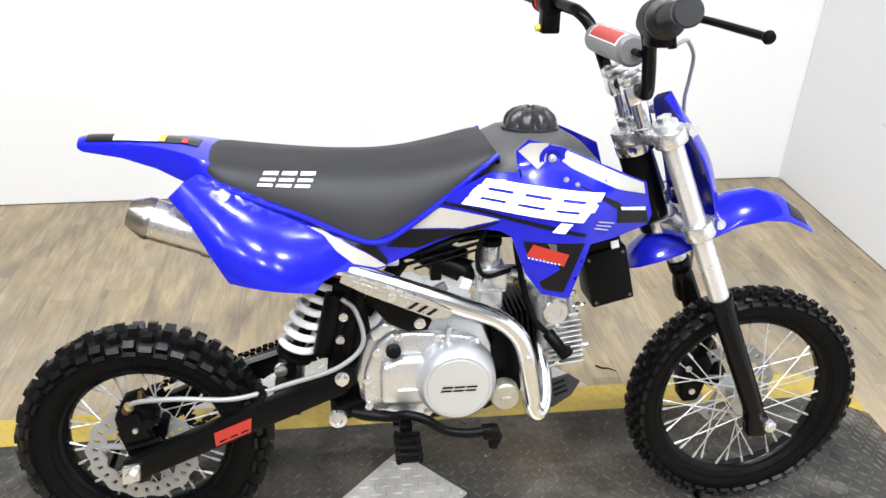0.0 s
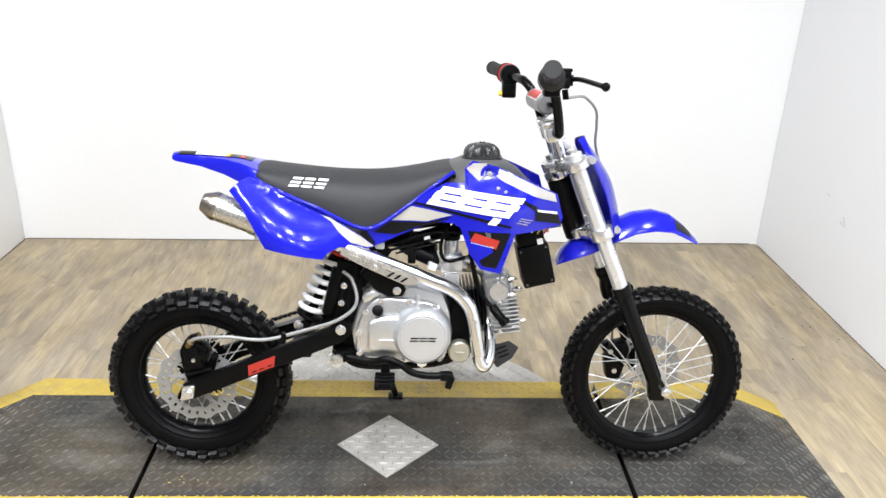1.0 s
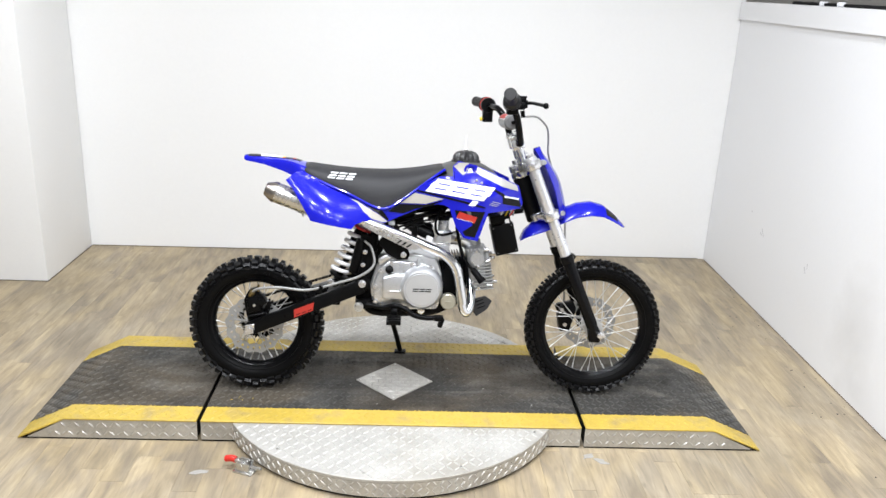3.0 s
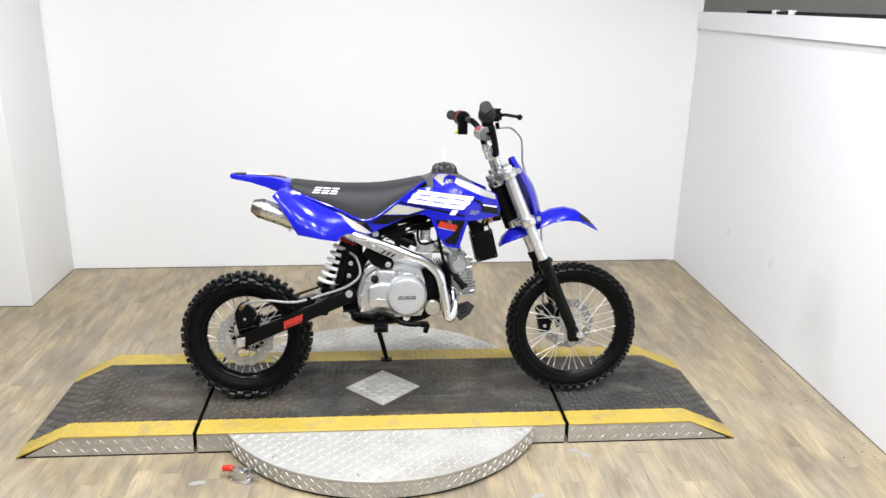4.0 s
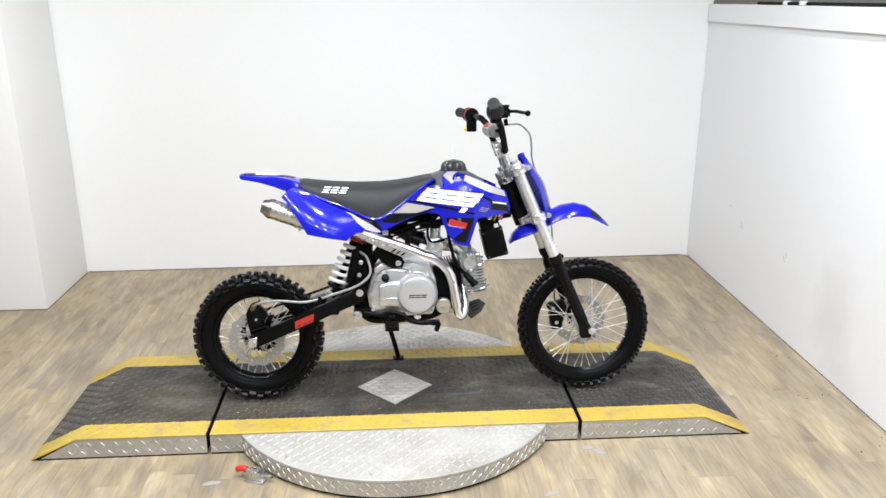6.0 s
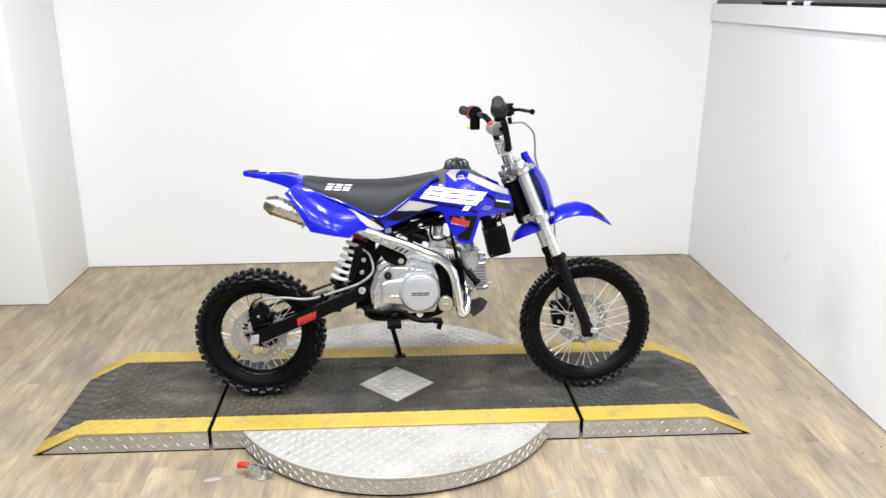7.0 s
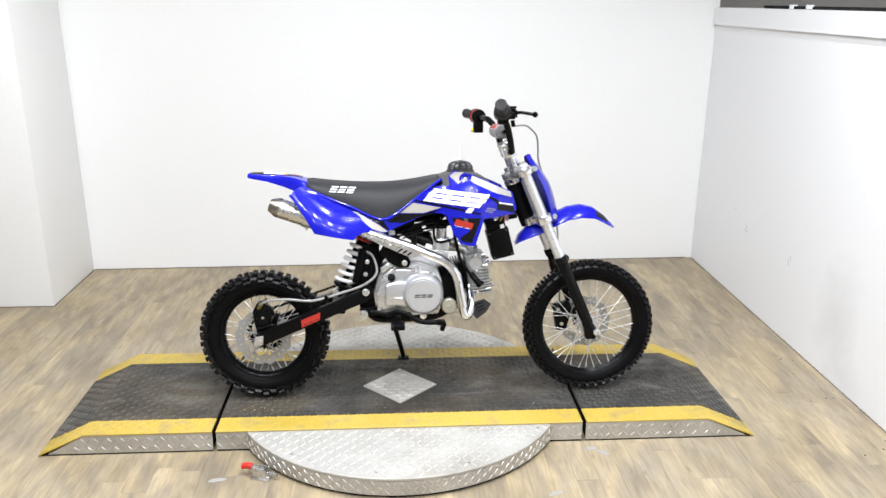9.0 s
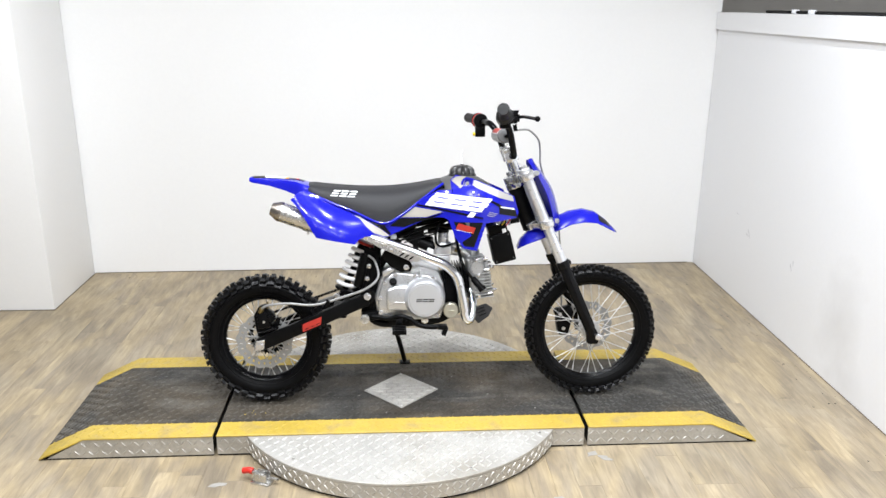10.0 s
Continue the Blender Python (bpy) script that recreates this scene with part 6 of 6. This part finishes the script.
for u0, u1, mat, r in ((-0.075, 0.070, "white_print", 0.0259), (-0.070, 0.065, "red_print", 0.0265)):
    bm = bmesh.new()
    rows = []
    k0, k1 = (55, 120) if r < 0.0262 else (60, 115)
    for j in range(9):
        y = u0 + (u1 - u0) * j / 8
        rows.append([bm.verts.new((0.364 + r * math.cos(radians(k + 44)), y, 0.960 + r * math.sin(radians(k + 44)))) for k in range(k0, k1 + 1, 5)])
    for a, b in zip(rows, rows[1:]):
        for i in range(len(a) - 1):
            bm.faces.new((a[i], a[i + 1], b[i + 1], b[i]))
    ex = bmesh.ops.extrude_face_region(bm, geom=list(bm.faces))
    for v in ex["geom"]:
        if isinstance(v, bmesh.types.BMVert):
            v.co.x, v.co.z = 0.364 + (v.co.x - 0.364) * 0.985, 0.960 + (v.co.z - 0.960) * 0.985
    part("pad_label", bm, M[mat], pad, "red label with a white border" if mat == "red_print" else "white label border")


def along(y):
    """A point on the outer run of the bar, at the left or right."""
    f = (abs(y) - 0.20) / 0.185
    lift = 0.015 * f if y < 0 else 0.0
    return Vector((0.340 - 0.032 * f - 0.7 * lift - 0.050 * y, y, 1.006 + 0.016 * f + lift + (0.010 if y < 0 else 0)))


def grip_shape(a, b, flange_at_inner):
    p, q = along(a), along(b)
    d = (q - p).normalized()
    n = (q - p).length
    prof = [(0, 0), (0.028 if flange_at_inner else 0.020, 0.0), (0.028 if flange_at_inner else 0.020, 0.006), (0.019, 0.010)]
    for i in range(9):
        h = 0.012 + i * (n - 0.026) / 9
        prof += [(0.0178, h), (0.0160, h + 0.004), (0.0160, h + 0.007)]
    prof += [(0.0190, n - 0.012), (0.0192, n - 0.003), (0.017, n), (0, n)]
    return lathe(prof, p, d, 30)


part("grip", grip_shape(-0.268, -0.388, True), M["grip"], bar, "dark grey rubber throttle grip", 50)
part("grip", grip_shape(0.285, 0.408, True), M["grip"], bar, "dark grey ribbed rubber grip", 50)
th = along(-0.235)
part("throttle_housing", merge(lathe([(0, -0.024), (0.020, -0.024), (0.027, -0.016), (0.029, 0.014), (0.025, 0.022), (0, 0.022)], th, (0, 1, 0), 30), box(th.x - 0.018, th.x + 0.018, th.y - 0.016, th.y + 0.016, th.z - 0.036, th.z - 0.01, 0.006)), M["black_satin"], bar, "black twist throttle housing")
lev = along(-0.190)
lever = part("brake_lever", merge(tube([lev + Vector((0.038, -0.015, 0.008)), lev + Vector((0.050, -0.060, 0.010)), lev + Vector((0.062, -0.140, 0.006)), lev + Vector((0.069, -0.195, 0.003))], 0.0054, 12), lathe([(0, -0.009), (0.006, -0.0065), (0.009, 0), (0.006, 0.0065), (0, 0.009)], lev + Vector((0.070, -0.200, 0.003)), (0, 1, 0), 16)), M["black_satin"], bar, "black ball-ended front brake lever")
part("master_cylinder", merge(box(lev.x + 0.010, lev.x + 0.036, lev.y - 0.030, lev.y + 0.028, lev.z - 0.012, lev.z + 0.012, 0.005), box(lev.x + 0.012, lev.x + 0.038, lev.y - 0.024, lev.y + 0.012, lev.z + 0.011, lev.z + 0.026, 0.003), box(lev.x + 0.010, lev.x + 0.040, lev.y - 0.026, lev.y + 0.014, lev.z + 0.024, lev.z + 0.031, 0.002), rod(lev + Vector((0.036, -0.016, -0.006)), lev + Vector((0.036, -0.016, 0.018)), 0.008, 12), rod(lev + Vector((0.0, 0.016, 0)), lev + Vector((0.0, -0.016, 0)), 0.020, 20), rod(lev + Vector((0.03, 0.0, -0.015)), lev + Vector((0.034, 0.0, -0.036)), 0.007, 10)), M["black_satin"], bar, "black brake master cylinder")
part("front_brake_hose", tube([lev + Vector((0.034, 0.0, -0.034)), (0.430, -0.130, 0.982), (0.456, -0.088, 0.974), (0.492, -0.034, 0.944), (0.504, -0.002, 0.900), (0.510, 0.020, 0.857), (0.534, 0.052, 0.80), (0.578, 0.086, 0.72), (0.602, 0.102, 0.60), (0.612, 0.108, 0.45), (0.614, 0.092, 0.36), (0.612, 0.075, 0.31)], 0.0033, 10), M["hose"], bike, "pale grey front brake hose")
kl = along(0.258)
kill = part("kill_switch", merge(lathe([(0, -0.018), (0.026, -0.018), (0.028, -0.012), (0.028, 0.012), (0.026, 0.018), (0, 0.018)], kl, (0, 1, 0), 26), box(kl.x - 0.020, kl.x + 0.018, kl.y - 0.016, kl.y + 0.016, kl.z - 0.062, kl.z - 0.012, 0.005)), M["black_satin"], bike, "black switch housing on the bar")
part("switch_ring", lathe([(0.0265, -0.003), (0.0295, -0.003), (0.0295, 0.004), (0.0265, 0.004)], kl + Vector((0, 0.020, 0)), (0, 1, 0), 26, True), M["red_plastic"], kill, "red plastic ring")
part("switch_button", rod(kl + Vector((-0.020, 0.0, -0.050)), kl + Vector((-0.029, 0.0, -0.052)), 0.007, 14), M["yellow_plastic"], kill, "yellow button")

# number plate
NP = ((0.460, 0.880, 0.016), (0.466, 0.866, 0.046), (0.487, 0.828, 0.080), (0.512, 0.773, 0.103), (0.530, 0.718, 0.109), (0.542, 0.668, 0.107), (0.547, 0.650, 0.088))
rings = []
for i in range(31):
    z = 0.880 - 0.230 * i / 30
    x = between([(-c, a) for a, c, d in NP], -z)
    w = between([(-c, d) for a, c, d in NP], -z)
    b = 0.016 + 0.020 * step01(i / 15)
    rings.append([(x + b - b * abs(j / 9) ** 2, j / 9 * w, z - 0.008 * abs(j / 9) ** 2) for j in range(-9, 10)])
bm = loft(rings, closed=False, caps=False)
ex = bmesh.ops.extrude_face_region(bm, geom=list(bm.faces))
bmesh.ops.translate(bm, vec=(-0.0035, 0, -0.001), verts=[v for v in ex["geom"] if isinstance(v, bmesh.types.BMVert)])
part("number_plate", bm, M["blue"], bike, "glossy blue front number plate", 40)

# front fender
rings = []
for x, z, w, drop in ((0.424, 0.560, 0.018, 0.006), (0.436, 0.590, 0.045, 0.022), (0.462, 0.616, 0.060, 0.034), (0.505, 0.634, 0.064, 0.036), (0.560, 0.666, 0.062, 0.040), (0.610, 0.690, 0.062, 0.042), (0.660, 0.698, 0.060, 0.042), (0.705, 0.688, 0.056, 0.036), (0.745, 0.660, 0.046, 0.026), (0.778, 0.628, 0.028, 0.012), (0.790, 0.614, 0.010, 0.002)):
    rings.append([(x, s * w, z - drop * abs(s) ** 2.0) for s in (-1, -0.9, -0.75, -0.55, -0.3, 0, 0.3, 0.55, 0.75, 0.9, 1)])
bm = loft(rings, closed=False, caps=False)
ex = bmesh.ops.extrude_face_region(bm, geom=list(bm.faces))
bmesh.ops.translate(bm, vec=(0, 0, -0.0035), verts=[v for v in ex["geom"] if isinstance(v, bmesh.types.BMVert)])
fender = part("front_fender", bm, M["blue"], bike, "arched glossy blue front fender", 40)


def fender_patch(sections, s_list, mat, label):
    rows = [[(x, s * w, z - drop * abs(s) ** 2 + 0.0012) for s in s_list] for x, z, w, drop in sections]
    bm = loft(rows, closed=False, caps=False)
    ex = bmesh.ops.extrude_face_region(bm, geom=list(bm.faces))
    bmesh.ops.translate(bm, vec=(0, 0, 0.0008), verts=[v for v in ex["geom"] if isinstance(v, bmesh.types.BMVert)])
    return part("fender_label", bm, mat, fender, label)


fender_patch(((0.715, 0.681, 0.0535, 0.0335), (0.745, 0.660, 0.046, 0.026), (0.758, 0.6475, 0.0392, 0.0211)), (-0.88, -0.74, -0.6, -0.45), M["black_print"], "dark print on the fender tip")
fender_patch(((0.715, 0.681, 0.0535, 0.0335), (0.745, 0.660, 0.046, 0.026), (0.758, 0.6475, 0.0392, 0.0211)), (0.45, 0.6, 0.74, 0.88), M["black_print"], "dark print on the fender tip")

# control box hung below the shroud
bx = part("control_box", merge(moved(box(-0.044, 0.034, -0.045, 0.030, -0.056, 0.048, 0.004), pose(0.364, -0.050, 0.574, 0, -14, 0)), moved(box(-0.040, 0.028, -0.038, 0.025, 0.048, 0.080, 0.004), pose(0.364, -0.050, 0.574, 0, -14, 0))), M["black_satin"], bike, "black plastic control box below the shroud")
part("box_bracket", merge(beam((0.350, -0.05, 0.64), (0.345, -0.03, 0.70), 0.02, 0.006), beam((0.385, -0.05, 0.645), (0.395, -0.03, 0.70), 0.014, 0.006)), M["steel"], bx)
part("box_label", moved(box(0.008, 0.022, -0.0465, -0.0452, 0.048, 0.062), pose(0.364, -0.046, 0.574, 0, -14, 0)), M["spring"], bx)
for pts, mat in (([(0.345, -0.085, 0.650), (0.350, -0.096, 0.672), (0.338, -0.090, 0.690)], "white_print"), ([(0.358, -0.086, 0.648), (0.366, -0.098, 0.668), (0.372, -0.090, 0.690)], "yellow_plastic"), ([(0.372, -0.084, 0.646), (0.382, -0.094, 0.664), (0.392, -0.080, 0.688)], "red_plastic")):
    part("wire", tube(pts, 0.0022, 6, 5), M[mat], bx)
for u, v in ((-0.036, -0.047), (0.026, -0.047), (-0.036, 0.039), (0.026, 0.039)):
    part("box_screw", moved(rod((u, -0.0448, v), (u, -0.0468, v), 0.003, 8), pose(0.364, -0.050, 0.574, 0, -14, 0)), M["tank"], bx)


# ---- floor boards ----
def board_mesh(w, h):
    return finish(box(-w / 2, w / 2, -h / 2, h / 2, -0.0042, 0.0, 0.0003, 1), M["plank"])


BW = 0.076
rnd = random.Random(7)
lengths = [0.42, 0.56, 0.70]
meshes = {}
verts, faces = [], []


def run_of_boards(y0, y1):
    """Board ends along one row, cut to fit at the walls."""
    y = y0 - rnd.uniform(0.0, 0.45)
    while y < y1 - 0.01:
        n = rnd.choice(lengths)
        a, b = max(y, y0), min(y + n, y1)
        if b - a > 0.02:
            yield a, b
        y += n


for i in range(int(10.28 / BW)):
    x = -4.30 + i * BW
    north = 1.095 if x < -1.80 else 1.705 + (x + BW) * 0.0214 if x < 1.80 else 4.19
    for a, b in run_of_boards(-4.49, north):
        if -2.05 < x < 1.76 and a > -0.95:
            n = round(b - a, 2)
            if n not in meshes:
                meshes[n] = board_mesh(BW - 0.0003, n - 0.0003)
            ob = new("plank", meshes[n])
            ob.parent = floor_base
            ob.location = (x + BW / 2, a + n / 2, 0)
        else:
            k = len(verts)
            verts += [(x, a, -0.0003), (x + BW - 0.0004, a, -0.0003), (x + BW - 0.0004, b - 0.0004, -0.0003), (x, b - 0.0004, -0.0003)]
            verts += [(c, d, -0.0042) for c, d, _ in verts[k:k + 4]]
            faces += [(k, k + 1, k + 2, k + 3)] + [(k + (j + 1) % 4, k + j, k + 4 + j, k + 4 + (j + 1) % 4) for j in range(4)]
me = bpy.data.meshes.new("planks")
me.from_pydata(verts, [], faces)
me.materials.append(plank_material(True))
far_boards = tagged(new("planks", me), "more of the same vinyl boards away from the stand", kind="stuff")
far_boards.parent = floor_base

# grit swept against the walls
rnd = random.Random(11)
verts, faces = [], []
for i in range(90):
    if i < 50:
        y = rnd.uniform(-0.5, 1.68)
        x = 1.75 + 0.015 * y - abs(rnd.gauss(0, 0.14)) - 0.01
    else:
        x = rnd.uniform(-1.68, 1.7)
        y = 1.66 + 0.02 * x - abs(rnd.gauss(0, 0.10)) - 0.01
    r = rnd.uniform(0.0015, 0.0042)
    k = len(verts)
    verts += [(x + r * rnd.uniform(0.7, 1.3) * math.cos(b), y + r * rnd.uniform(0.7, 1.3) * math.sin(b), 0.0001) for b in (0, 1.26, 2.5, 3.77, 5.0)] + [(x, y, r * 0.6)]
    faces += [(k + j, k + (j + 1) % 5, k + 5) for j in range(5)]
me = bpy.data.meshes.new("grit")
me.from_pydata(verts, [], faces)
me.materials.append(M["crumb"])
tagged(new("grit", me), "dark crumbs of grit on the floor along the walls", "grit", kind="stuff")

# flakes of yellow paint on the deck
rnd = random.Random(5)
verts, faces = [], []
for i in range(6):
    x, y = -0.53 + rnd.gauss(0, 0.022), -0.145 + rnd.gauss(0, 0.010)
    r, k = rnd.uniform(0.002, 0.0045), len(verts)
    verts += [(x + r * rnd.uniform(0.6, 1.5) * math.cos(b), y + 0.6 * r * rnd.uniform(0.6, 1.4) * math.sin(b), TOP + 0.0004) for b in (0, 1.26, 2.5, 3.77, 5.0)] + [(x, y, TOP + 0.0012)]
    faces += [(k + j, k + (j + 1) % 5, k + 5) for j in range(5)]
me = bpy.data.meshes.new("paint_flakes")
me.from_pydata(verts, [], faces)
me.materials.append(M["yellow_paint"])
tagged(new("paint_flakes", me), "small flakes of yellow paint on the black deck", "paint flakes", kind="stuff")

# crumbs and flecks on the deck
rnd = random.Random(23)
for name, mat, count, label in (("pale_crumbs", "scrap", 26, "pale crumbs scattered on the worn deck"), ("dark_crumbs", "crumb", 70, "dark crumbs of tyre dirt on the worn deck")):
    verts, faces = [], []
    for i in range(count):
        if mat == "crumb":
            x = rnd.choice((-0.487, 0.703)) + rnd.gauss(0, 0.10)
            y = -0.045 + rnd.gauss(0, 0.055)
        else:
            x, y = rnd.uniform(-0.55, 0.60), rnd.uniform(-0.19, 0.21)
        y = max(-0.19, min(0.22, y))
        if abs(x) + abs(y) < 0.15 or abs(x - 0.641) < 0.01 or abs(x + 0.635) < 0.01:
            continue
        r = rnd.uniform(0.0012, 0.0032)
        k = len(verts)
        verts += [(x + r * rnd.uniform(0.6, 1.4) * math.cos(b), y + r * rnd.uniform(0.6, 1.4) * math.sin(b), TOP + 0.0001) for b in (0, 1.26, 2.5, 3.77, 5.0)] + [(x, y, TOP + r * 0.7)]
        faces += [(k + j, k + (j + 1) % 5, k + 5) for j in range(5)]
    me = bpy.data.meshes.new(name)
    me.from_pydata(verts, [], faces)
    me.materials.append(M[mat])
    tagged(new(name, me), label, "grit", kind="stuff")
